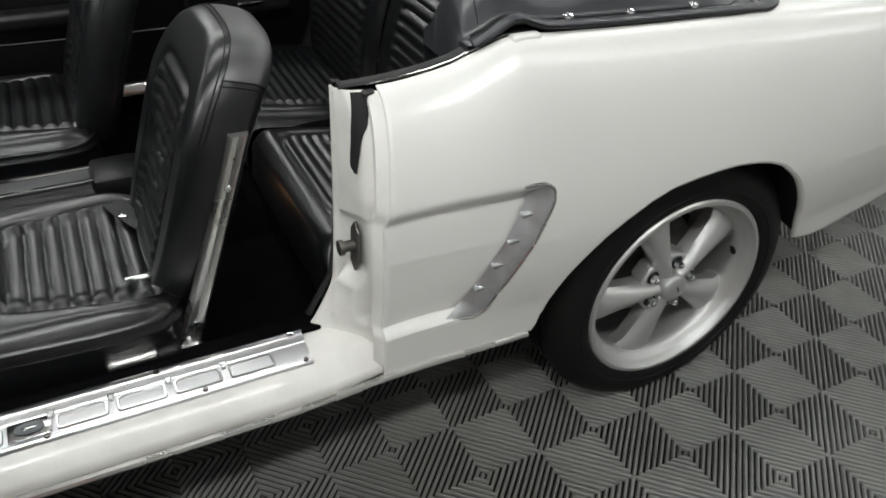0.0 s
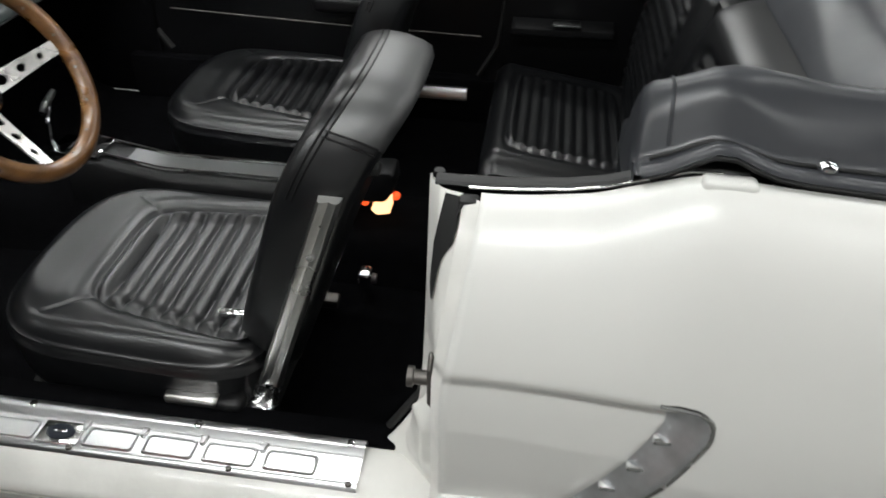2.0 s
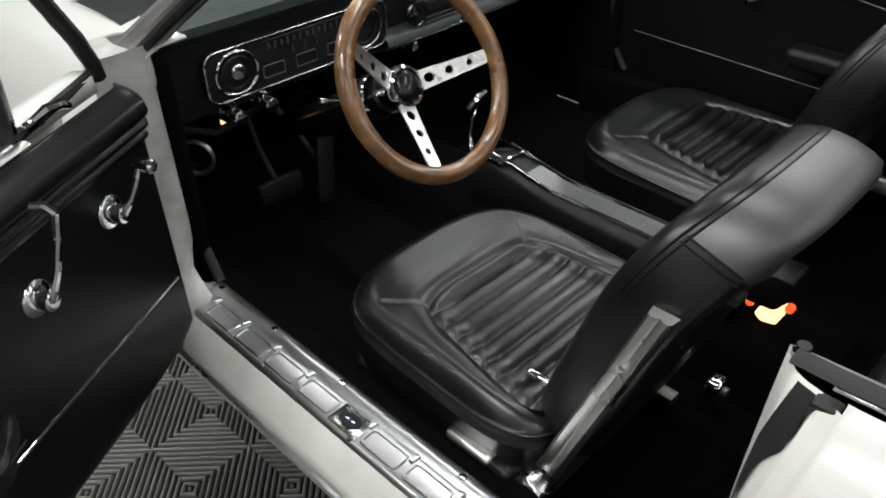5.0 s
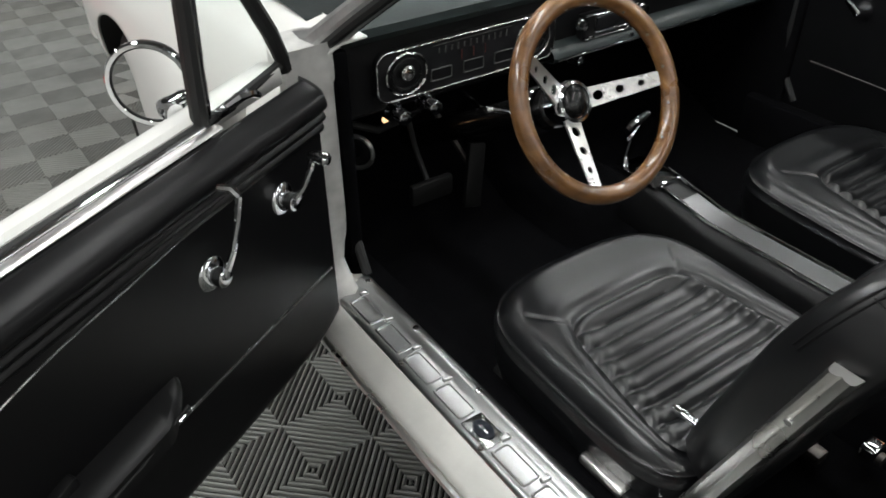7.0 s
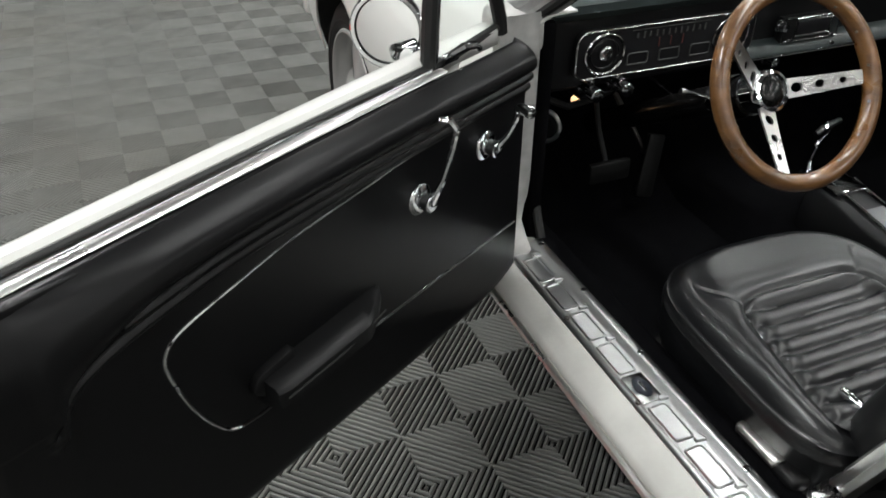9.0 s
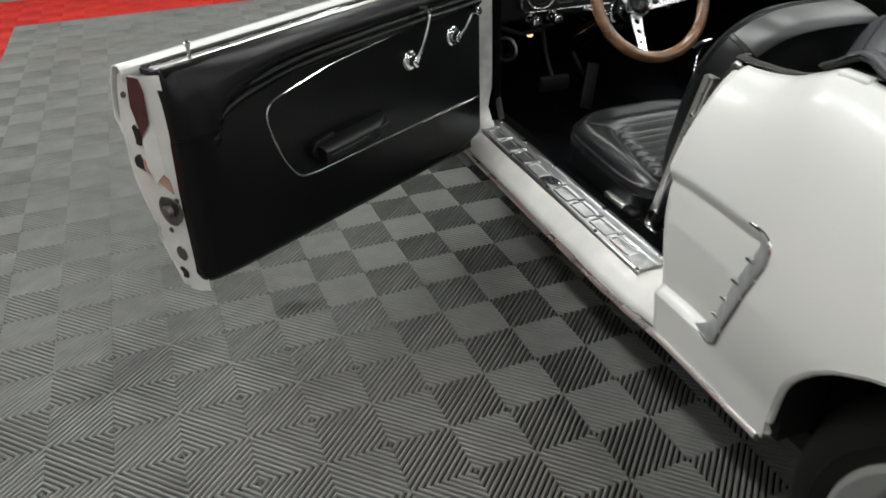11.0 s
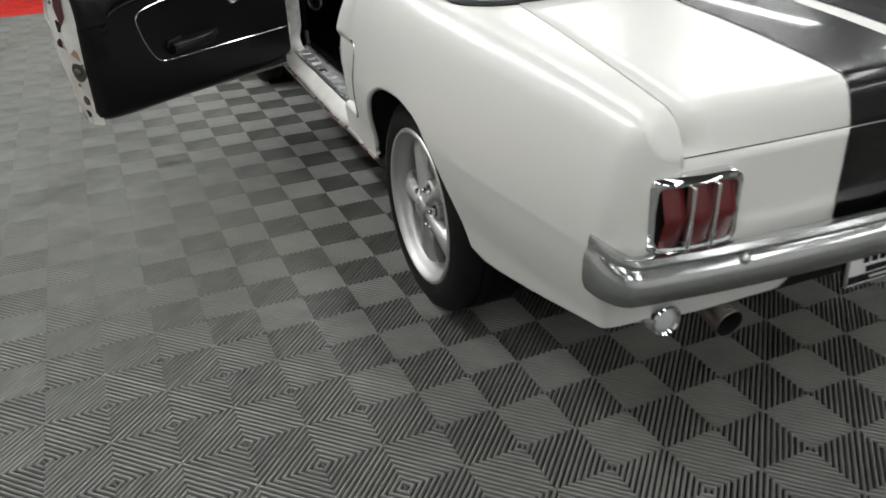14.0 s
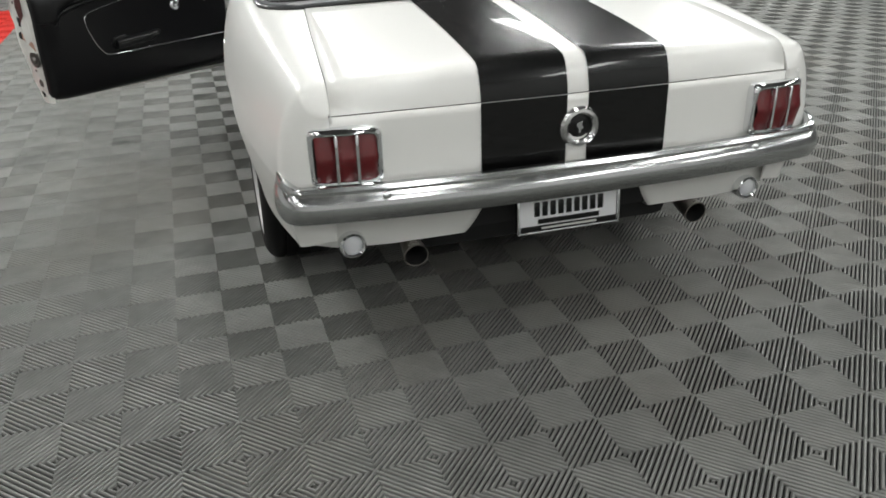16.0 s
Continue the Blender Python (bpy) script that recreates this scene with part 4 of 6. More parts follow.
# ---- wheels ----
def wheel(name, at, s, turn):
    """Outer face looks along +x; local x=0 is the hub cap."""
    h = holder(name, car, "five-spoke silver alloy wheel with black tyre", pose(*at) @ (Matrix.Rotation(math.pi, 4, "Z") if s < 0 else Matrix.Identity(4)) @ Matrix.Rotation(radians(turn), 4, "X"))
    R = 0.322
    prof = [(0.006, 0.228), (0.015, 0.234), (0.020, 0.244), (0.022, 0.262), (0.017, 0.285), (0.006, 0.305), (-0.010, 0.317), (-0.020, R)]
    for gx in (-0.046, -0.086, -0.126, -0.166):
        prof += [(gx + 0.0050, R), (gx + 0.0040, R - 0.006), (gx - 0.0040, R - 0.006), (gx - 0.0050, R)]
    prof += [(-0.200, R), (-0.212, 0.316), (-0.225, 0.30), (-0.228, 0.27), (-0.215, 0.24)]
    part("tyre", spin(prof, "x", (0, 0, 0), 72), RUBBER, h)
    part("sidewall_ring", spin([(0.0195, 0.254), (0.0228, 0.256), (0.0228, 0.259), (0.0200, 0.261)], "x", (0, 0, 0), 72), RUBBER, h)
    rim = [(-0.20, 0.222), (-0.06, 0.200), (-0.034, 0.1955), (-0.018, 0.197), (-0.008, 0.203), (-0.001, 0.2105), (0.005, 0.2135), (0.013, 0.2160), (0.0195, 0.222), (0.0190, 0.2295), (0.014, 0.2335), (0.004, 0.234)]
    part("rim", spin(rim, "x", (0, 0, 0), 72), ALLOY, h, "silver alloy rim")
    part("barrel", spin([(-0.20, 0.0), (-0.20, 0.222)], "x", (0, 0, 0), 40), DARK, h)
    part("brake_drum", spin([(-0.19, 0.0), (-0.19, 0.135), (-0.10, 0.135), (-0.095, 0.125), (-0.095, 0.0)], "x", (0, 0, 0), 36), STEEL, h)
    for k in range(5):
        a = radians(72 * k)
        m = Matrix.Rotation(a, 4, "X")
        rows = []
        for i in range(13):
            t = i / 12
            r = 0.026 + (0.1995 - 0.026) * t
            w = 0.0165 + 0.034 * t ** 1.05 - 0.004 * math.sin(math.pi * t) + 0.012 * max(0.0, (t - 0.82) / 0.18) ** 1.6
            xf = 0.004 - 0.014 * t ** 1.3 - 0.010 * max(0.0, (t - 0.85) / 0.15)
            row = []
            for j in range(11):
                u = -1 + 2 * j / 10
                row.append(m @ Vector((xf - 0.017 * abs(u) ** 2.0 - 0.008 * abs(u) ** 6, w * u, r)))
            row += [m @ Vector((xf - 0.060, w * 0.75, r)), m @ Vector((xf - 0.060, -w * 0.75, r))]
            rows.append(row)
        part("spoke", grid(rows, close_v=True)[0], ALLOY, h, "tapered silver spoke")
        am = Matrix.Rotation(a + radians(36), 4, "X")
        part("lug_pad", prism(rounded([(-0.030, 0.022), (0.030, 0.022), (0.024, 0.078), (-0.024, 0.078)], 0.014), -0.060, -0.016, "yz", 0.006, 3, am), ALLOY, h)
        part("lug_well", spin([(-0.0155, 0.0), (-0.0155, 0.0140), (-0.0140, 0.0155), (-0.0155, 0.0165)], "x", am @ Vector((0, 0, 0.056)), 18), DARK, h)
        part("lug_nut", spin([(-0.03, 0.0115), (-0.004, 0.0115), (0.002, 0.0090), (0.005, 0.005), (0.0055, 0.0)], "x", am @ Vector((0, 0, 0.056)), 6), CHROME, h, "chrome lug nut")
    part("hub_cap", spin([(-0.05, 0.034), (0.006, 0.034), (0.010, 0.0325), (0.0135, 0.028), (0.0155, 0.018), (0.0162, 0.0)], "x", (0, 0, 0), 36), ALLOY, h, "round silver centre cap")
    part("cap_mark", box((0.0164, 0.004, 0), (0.0008, 0.005, 0.018), 0.0003), STEEL, h)
    part("valve_stem", tube([(-0.035, 0.199, -0.044), (-0.012, 0.182, -0.040)], 0.006, 8), RUBBER, h)


wheel("rear_wheel", (-0.792, 0, 0.322), -1, 23)
wheel("rear_wheel", (0.792, 0, 0.322), 1, 12)
wheel("front_wheel", (-0.792, 2.72, 0.322), -1, 20)
wheel("front_wheel", (0.792, 2.72, 0.322), 1, 0)

# ---- driver door, standing open ----
HX, HY = -0.784, 1.693
DU, DN = Vector((-0.875, -0.485, 0)), Vector((-0.485, 0.875, 0))


def D(u, n, z):
    """Place on the open door: along it from the hinge, out through it, and up."""
    return Vector((HX, HY, 0)) + u * DU + n * DN + Vector((0, 0, z))


def to_door(bm):
    """From (u, n, z) to the world."""
    for v in bm.verts:
        v.co = D(*v.co)
    return bm


door = holder("door", car, "open driver door, white outside with black vinyl inner panel")
DTOP = tab([(0.0, 0.862), (0.5, 0.852), (1.0, 0.838)])
DBOT = tab([(0.0, 0.405), (0.08, 0.375), (0.2, 0.362), (0.6, 0.350), (0.90, 0.343), (0.95, 0.347), (0.972, 0.356), (0.985, 0.382)])
# outer skin
rows = []
for i in range(41):
    u = 0.004 + 1.026 * i / 40
    row = []
    for j in range(25):
        t = j / 24
        z = 0.325 + (DTOP(u) + 0.004 - 0.325) * t
        n = tab([(0.325, 0.070), (0.42, 0.095), (0.50, 0.118), (0.62, 0.130), (0.72, 0.122), (0.80, 0.098), (0.845, 0.075), (0.87, 0.060)])(z)
        n += (0.012 + 0.030 * (0.95 - u)) * max(0.0, min(1.0, (z - 0.62) / 0.20))
        # the side hollow carried into the door
        if 0.46 < z < 0.72 and u > 0.25:
            n -= 0.024 * min(1.0, (z - 0.46) / 0.012, (0.72 - z) / 0.012) * min(1.0, (u - 0.25) / 0.3)
        back = 0.035 * max(0.0, (0.60 - z) / 0.28) * max(0.0, (u - 0.7) / 0.3)
        row.append((u - back, n, z))
    x, y, z = row[-1]
    w = y - 0.058
    row += [(x, y - w * 0.2, z + 0.006), (x, y - w * 0.5, z + 0.009), (x, y - w * 0.85, z + 0.008), (x, y - w, z + 0.003), (x, y - w - 0.002, z - 0.02)]
    rows.append(row)
skin = part("outer_skin", to_door(grid(rows)[0]), WHITE, door, "glossy white outer skin")
thick(skin, 0.003, 1.0)
# end face with the latch
rows = []
for j in range(23):
    t = j / 22
    z = 0.328 + (0.835 - 0.328) * t
    n1 = tab([(0.325, 0.066), (0.42, 0.091), (0.50, 0.100), (0.62, 0.108), (0.72, 0.112), (0.80, 0.094), (0.84, 0.074)])(z)
    back = 0.035 * max(0.0, (0.60 - z) / 0.28)
    u1, u0 = 1.026 - back, 0.972 + 0.012 * t
    rows.append([(u0 + (u1 - u0) * a ** 0.8 + (0.006 if 0.25 < a < 0.7 else 0), -0.004 + (n1 + 0.004) * a, z) for a in (0, 0.12, 0.3, 0.5, 0.68, 0.85, 1.0)])
part("end_face", to_door(grid(rows)[0]), JAMB, door, "white door end with worn paint and holes")


def on_end(a, z, lift=0.004):
    back = 0.035 * max(0.0, (0.60 - z) / 0.28)
    n1 = tab([(0.325, 0.066), (0.42, 0.091), (0.50, 0.100), (0.62, 0.108), (0.72, 0.112), (0.80, 0.094), (0.84, 0.074)])(z)
    t = (z - 0.328) / 0.507
    u1, u0 = 1.026 - back, 0.972 + 0.012 * t
    return Vector((u0 + (u1 - u0) * a ** 0.8 + (0.006 if 0.25 < a < 0.7 else 0) + lift, -0.004 + (n1 + 0.004) * a, z))


def patch(name, outline, mat, lift=0.0035, label=""):
    bm = bmesh.new()
    vs = [bm.verts.new(on_end(a, z, lift)) for a, z in outline]
    bm.faces.new(vs)
    ob = part(name, to_door(bm), mat, door, label, smooth=False)
    thick(ob, 0.002, 0.0)


def blob(name, a, z, ra, rz, mat, n=12, wob=0.12, lift=0.0045, label=""):
    patch(name, [(a + ra * math.cos(k * math.tau / n) * (1 + wob * math.sin(3.1 * k)), z + rz * math.sin(k * math.tau / n) * (1 + wob * math.cos(2.3 * k))) for k in range(n)], mat, lift, label)


patch("paint_patch", [(0.36, 0.83), (0.70, 0.832), (0.62, 0.77), (0.50, 0.705), (0.30, 0.735), (0.28, 0.80)], BURGUNDY, 0.005, "patch of old dark red paint")
patch("paint_patch", [(0.25, 0.728), (0.50, 0.70), (0.55, 0.64), (0.45, 0.60), (0.24, 0.63)], JAMB, 0.0055)
patch("paint_patch", [(0.22, 0.610), (0.60, 0.655), (0.62, 0.630), (0.20, 0.575)], PINK, 0.0058, "bare reddish primer")
blob("drain_hole", 0.62, 0.705, 0.11, 0.022, DARK)
blob("rubber_plug", 0.72, 0.642, 0.16, 0.018, DARK)
blob("rubber_plug", 0.44, 0.425, 0.13, 0.018, STEEL)
blob("rubber_plug", 0.62, 0.372, 0.15, 0.014, DARK)
blob("screw_hole", 0.82, 0.79, 0.06, 0.007, STEEL)
blob("screw_hole", 0.5, 0.485, 0.05, 0.006, STEEL)
blob("screw_hole", 0.2, 0.56, 0.04, 0.006, STEEL)
blob("latch_plate", 0.36, 0.535, 0.22, 0.036, STEEL, 16, 0.05, 0.006, "grey steel door latch")
bm = spin([(0.0, 0.016), (0.012, 0.015), (0.016, 0.009), (0.016, 0.0)], "x", on_end(0.36, 0.535, 0.004), 14)
part("latch_rotor", to_door(bm), STEEL, door)

# inner panel: padded upper roll, moulded arch, flat lower field
GROOVE = tab([(0.0, 0.803), (0.29, 0.799), (0.476, 0.793), (0.644, 0.785), (0.774, 0.766), (0.856, 0.742), (0.885, 0.715), (0.896, 0.67)])
PAD = tab([(0.0, -0.015), (0.10, -0.029), (0.30, -0.034), (0.55, -0.031), (0.80, -0.018), (0.93, -0.006), (1.0, 0.004)])


def panel_n(u, z):
    """How far the trim stands towards the cabin (negative is out of the door)."""
    zt, g = DTOP(u), GROOVE(u)
    g1 = g + 0.022 * min(1.0, max(0.0, (0.87 - u) / 0.12))
    low = -0.014 - 0.010 * min(1.0, max(0.0, (u - 0.888) / 0.014)) * min(1.0, max(0.0, (z - 0.58) / 0.12))
    if z >= g1 and u < 0.90:
        n = PAD((z - g1) / (zt - g1))
    elif u >= 0.90:
        n = PAD(max(0.3, (z - 0.70) / (zt - 0.70))) * 0.8 if z > 0.70 else low
    else:
        n = low - 0.004 * min(1.0, max(0.0, (z - g + 0.014) / 0.006))
        n -= 0.011 * math.exp(-((z - g - 0.011) / 0.0055) ** 2) * min(1.0, max(0.0, (0.87 - u) / 0.10))
        n -= 0.006 * math.exp(-((z - g + 0.009) / 0.006) ** 2)
        n += 0.005 * math.exp(-((z - g) / 0.003) ** 2)
    edge = min(z - DBOT(u), 0.985 - u, zt - z + 0.02)
    if edge < 0.03:
        n += 0.026 * (1 - max(0.0, edge) / 0.03) ** 2
    if u < 0.024:
        n += 0.012 * (1 - (u - 0.010) / 0.014) ** 2
    return n


rows = []
for i in range(85):
    u = 0.010 + (0.985 - 0.010) * i / 84
    zb, zt = DBOT(u), DTOP(u)
    ga = GROOVE(u) - 0.022 if u < 0.90 else 0.66
    gb = ga + 0.052
    zs = [zb + (ga - zb) * j / 44 for j in range(44)] + [ga + (gb - ga) * j / 44 for j in range(44)] + [gb + (zt - gb) * j / 24 for j in range(25)]
    rows.append([(u, panel_n(u, z), z) for z in zs])
trim = part("inner_panel", to_door(grid(rows)[0]), PANEL, door, "black moulded vinyl door panel")
thick(trim, 0.006, 1.0)
part("door_core", to_door(box((0.49, 0.035, 0.585), (0.93, 0.05, 0.46), 0.004)), DARK, door)
# bright bead round the recessed field
def smooth_path(points, n=6):
    """A finer path through the points."""
    out = []
    for i in range(len(points) - 1):
        p = [Vector((*points[min(max(i + k, 0), len(points) - 1)], 0)) for k in (-1, 0, 1, 2)]
        for j in range(n):
            t = j / n
            q = 0.5 * (2 * p[1] + (p[2] - p[0]) * t + (2 * p[0] - 5 * p[1] + 4 * p[2] - p[3]) * t * t + (3 * p[1] - p[0] - 3 * p[2] + p[3]) * t ** 3)
            out.append((q.x, q.y))
    return out + [points[-1]]


loop = [(0.03, 0.525), (0.2, 0.522), (0.4, 0.518), (0.6, 0.512), (0.66, 0.512), (0.695, 0.521), (0.722, 0.555), (0.743, 0.60), (0.758, 0.65), (0.763, 0.685), (0.752, 0.708), (0.722, 0.722), (0.65, 0.738), (0.55, 0.757), (0.42, 0.770), (0.31, 0.782)]
part("trim_bead", to_door(tube([(u, panel_n(u, z) - 0.005, z) for u, z in smooth_path(loop)], [0.0034 - 0.0019 * sat((k - 66) / 24) for k in range(91)], 8)), CHROME, door, "thin chrome bead")
part("trim_bead", to_door(tube([(u, panel_n(u, z) - 0.002, z) for u, z in ((0.20, 0.782), (0.12, 0.778), (0.06, 0.772))], 0.002, 6)), WORN, door)
# sill strips along the top
part("window_seal", to_door(tube([(u, 0.051, DTOP(u) + 0.001) for u in (0.19, 0.4, 0.6, 0.8, 0.985)], 0.007, 8)), SEAL, door)
part("belt_strip", to_door(tube([(u, 0.026, DTOP(u) + 0.002) for u in (0.19, 0.4, 0.6, 0.8, 0.98)], 0.0095, 8, flat=0.4)), BRUSHED, door, "bright strip along the window slot")
part("belt_strip", to_door(tube([(u, 0.042, DTOP(u) + 0.002) for u in (0.20, 0.3, 0.4, 0.6, 0.8, 0.98)], 0.004, 8)), CHROME, door)
part("window_channel", to_door(box((0.59, 0.032, 0.835), (0.80, 0.048, 0.012))), DARK, door)
part("door_top_ledge", to_door(box((0.50, 0.002, 0.835), (0.95, 0.020, 0.02), 0.004)), PANEL, door)
knob = part("lock_knob", to_door(spin([(0.838, 0.009), (0.842, 0.008), (0.846, 0.004), (0.868, 0.004), (0.871, 0.0065), (0.880, 0.0065), (0.883, 0.0)], "z", (0.905, 0.006, 0), 14)), CHROME, door, "chrome lock button, pulled up")


def crank(name, u, z, tip, knob_out):
    n0 = panel_n(u, z)
    bm = spin([(n0 + 0.002, 0.026), (n0 - 0.006, 0.026), (n0 - 0.010, 0.022), (n0 - 0.012, 0.014), (n0 - 0.030, 0.014), (n0 - 0.033, 0.010), (n0 - 0.034, 0.0)], "y", (u, 0, z), 24)
    part(name, to_door(bm), CHROME, door, "chrome handle with round base")
    n1 = n0 - 0.028
    pts = [(u, n1, z), (u + (tip[0] - u) * 0.35, n1 - 0.014, z + (tip[1] - z) * 0.35), (u + (tip[0] - u) * 0.75, n1 - 0.020, z + (tip[1] - z) * 0.75), (tip[0], n1 - 0.020, tip[1])]
    part("handle_arm", to_door(tube(pts, [0.0065, 0.005, 0.0055, 0.006], 8)), CHROME, door)
    if knob_out:
        part("handle_knob", to_door(spin([(n1 - 0.014, 0.007), (n1 - 0.024, 0.010), (n1 - 0.044, 0.011), (n1 - 0.048, 0.008), (n1 - 0.049, 0.0)], "y", (tip[0], 0, tip[1]), 14)), CHROME, door)
    else:
        part("handle_tip", to_door(tube([(tip[0], n1 - 0.020, tip[1]), (tip[0] + 0.004, n1 - 0.012, tip[1] + 0.012), (tip[0] + 0.012, n1 + 0.002, tip[1] + 0.014)], [0.006, 0.0065, 0.005], 8)), CHROME, door)


crank("door_handle", 0.302, 0.698, (0.268, 0.816), False)
crank("window_crank", 0.132, 0.724, (0.102, 0.792), True)
part("crank_shadow_line", to_door(tube([(u, panel_n(u, z) - 0.001, z) for u, z in ((0.20, 0.655), (0.26, 0.648), (0.34, 0.652), (0.37, 0.67))], 0.0025, 6)), PANEL, door)
# arm rest: a slim wedge that grows out of the panel, with a pull cup behind its thick end
rows = []
for i in range(25):
    t = i / 24
    u = 0.402 + 0.242 * t
    out = 0.010 + 0.050 * sat(t / 0.30) ** 0.7 - 0.006 * sat((t - 0.93) / 0.07)
    zt, h = 0.594 - 0.018 * t, 0.020 + 0.016 * sat(t / 0.25)
    n0 = -0.010
    rows.append([(u, n0, zt + 0.004), (u, n0 - out * 0.55, zt + 0.003), (u, n0 - out + 0.006, zt + 0.001), (u, n0 - out, zt - 0.005), (u, n0 - out - 0.001, zt - h + 0.006), (u, n0 - out + 0.005, zt - h), (u, n0 - out * 0.5, zt - h - 0.006), (u, n0, zt - h - 0.008)])
bm, vs = grid(rows, close_v=True)
bm.faces.new(vs[0])
bm.faces.new(vs[-1][::-1])
part("arm_rest", to_door(bm), PLASTIC, door, "slim black arm rest with pull cup", angle=40)
part("arm_rest_cup", to_door(prism(rounded([(0.585, 0.600), (0.652, 0.588), (0.662, 0.562), (0.640, 0.546), (0.585, 0.560)], 0.010), -0.034, -0.008, "xz", 0.004, 2)), PLASTIC, door)
part("arm_rest_groove", to_door(tube([(0.43, -0.060, 0.580), (0.53, -0.0712, 0.571), (0.635, -0.0712, 0.563)], 0.0018, 6)), SEAL, door)
# vent window
post = [(0.196, 0.052, 0.845), (0.192, 0.050, 0.95), (0.186, 0.044, 1.10), (0.182, 0.038, 1.19)]
part("vent_post", to_door(tube(post, 0.014, 8, flat=0.8)), SEAL, door, "black window channel post")
part("vent_post_trim", to_door(tube([(u - 0.016, n, z) for u, n, z in post], 0.006, 8)), CHROME, door)
slope = [(-0.020, 0.066, 0.858), (-0.014, 0.064, 0.880), (0.010, 0.060, 0.930), (0.10, 0.052, 1.07), (0.165, 0.044, 1.165)]
part("vent_frame", to_door(tube(slope, 0.013, 8)), SEAL, door, "black vent window frame")
part("vent_frame_trim", to_door(tube([(u - 0.010, n + 0.008, z + 0.006) for u, n, z in slope], 0.007, 8)), CHROME, door)
part("vent_bottom_bar", to_door(tube([(0.185, 0.052, 0.858), (0.08, 0.060, 0.864), (-0.01, 0.066, 0.870)], 0.009, 8)), SEAL, door)
bm = bmesh.new()
bm.faces.new([bm.verts.new(p) for p in ((0.185, 0.052, 0.862), (0.0, 0.064, 0.875), (0.155, 0.046, 1.14), (0.18, 0.042, 1.16))])
gl = part("vent_glass", to_door(bm), GLASS, door, smooth=False)
thick(gl, 0.004, 0.0)
gl.visible_shadow = False
part("vent_latch", to_door(tube([(0.150, 0.040, 0.872), (0.138, 0.026, 0.884), (0.115, 0.022, 0.882), (0.100, 0.022, 0.872)], [0.006, 0.008, 0.007, 0.005], 8)), CHROME, door, "chrome vent latch")
part("latch_base", to_door(box((0.150, 0.044, 0.866), (0.035, 0.014, 0.014), 0.004)), CHROME, door)
# round mirror on the door
mc = D(0.172, 0.155, 0.893)
face = (Vector((-1.25, 0.66, 1.34)) - mc).normalized()
face = (face + (D(0.60, 0.118, 0.76) - mc).normalized()).normalized()
mm = Matrix.Translation(mc) @ face.to_track_quat("Z", "Y").to_matrix().to_4x4()
part("mirror_shell", spin([(-0.055, 0.0), (-0.052, 0.020), (-0.040, 0.042), (-0.022, 0.057), (-0.004, 0.0635), (0.006, 0.0640), (0.009, 0.061), (0.008, 0.0555), (0.003, 0.0545)], "z", (0, 0, 0), 48, m=mm), CHROME, door, "round chrome mirror housing")
part("mirror_rubber", spin([(0.003, 0.0555), (0.006, 0.054), (0.003, 0.0525)], "z", (0, 0, 0), 48, m=mm), SEAL, door)
MIRROR = material("mirror_glass", (0.9, 0.9, 0.9), 0.01, metal=1.0)
part("mirror_glass", spin([(0.0035, 0.0), (0.0035, 0.0535)], "z", (0, 0, 0), 48, m=mm), MIRROR, door, "mirror glass")
stem = D(0.185, 0.105, 0.862)
part("mirror_stem", tube([mc - face * 0.035 + Vector((0, 0, -0.03)), (mc + stem) / 2 + Vector((0, 0, -0.018)), stem], [0.014, 0.012, 0.014], 10), CHROME, door)
part("mirror_foot", to_door(box((0.205, 0.098, 0.853), (0.085, 0.030, 0.010), 0.005, 3)), CHROME, door)
part("hinge", to_door(box((0.0, 0.03, 0.50), (0.05, 0.03, 0.06), 0.006)), JAMB, door)
part("hinge", to_door(box((0.0, 0.03, 0.72), (0.05, 0.03, 0.06), 0.006)), JAMB, door)

# ---- cabin ----
def carpet_z(x, y):
    t = max(0.0, 1 - (abs(x) / 0.16) ** 4)
    z = 0.265 + 0.085 * t * (1.0 if y > 0.8 else 0.7)
    z += 0.14 * min(1.0, max(0.0, (y - 1.95) / 0.28))
    if y < 0.74:
        z += 0.13 * min(1.0, (0.74 - y) / 0.04)
    return z


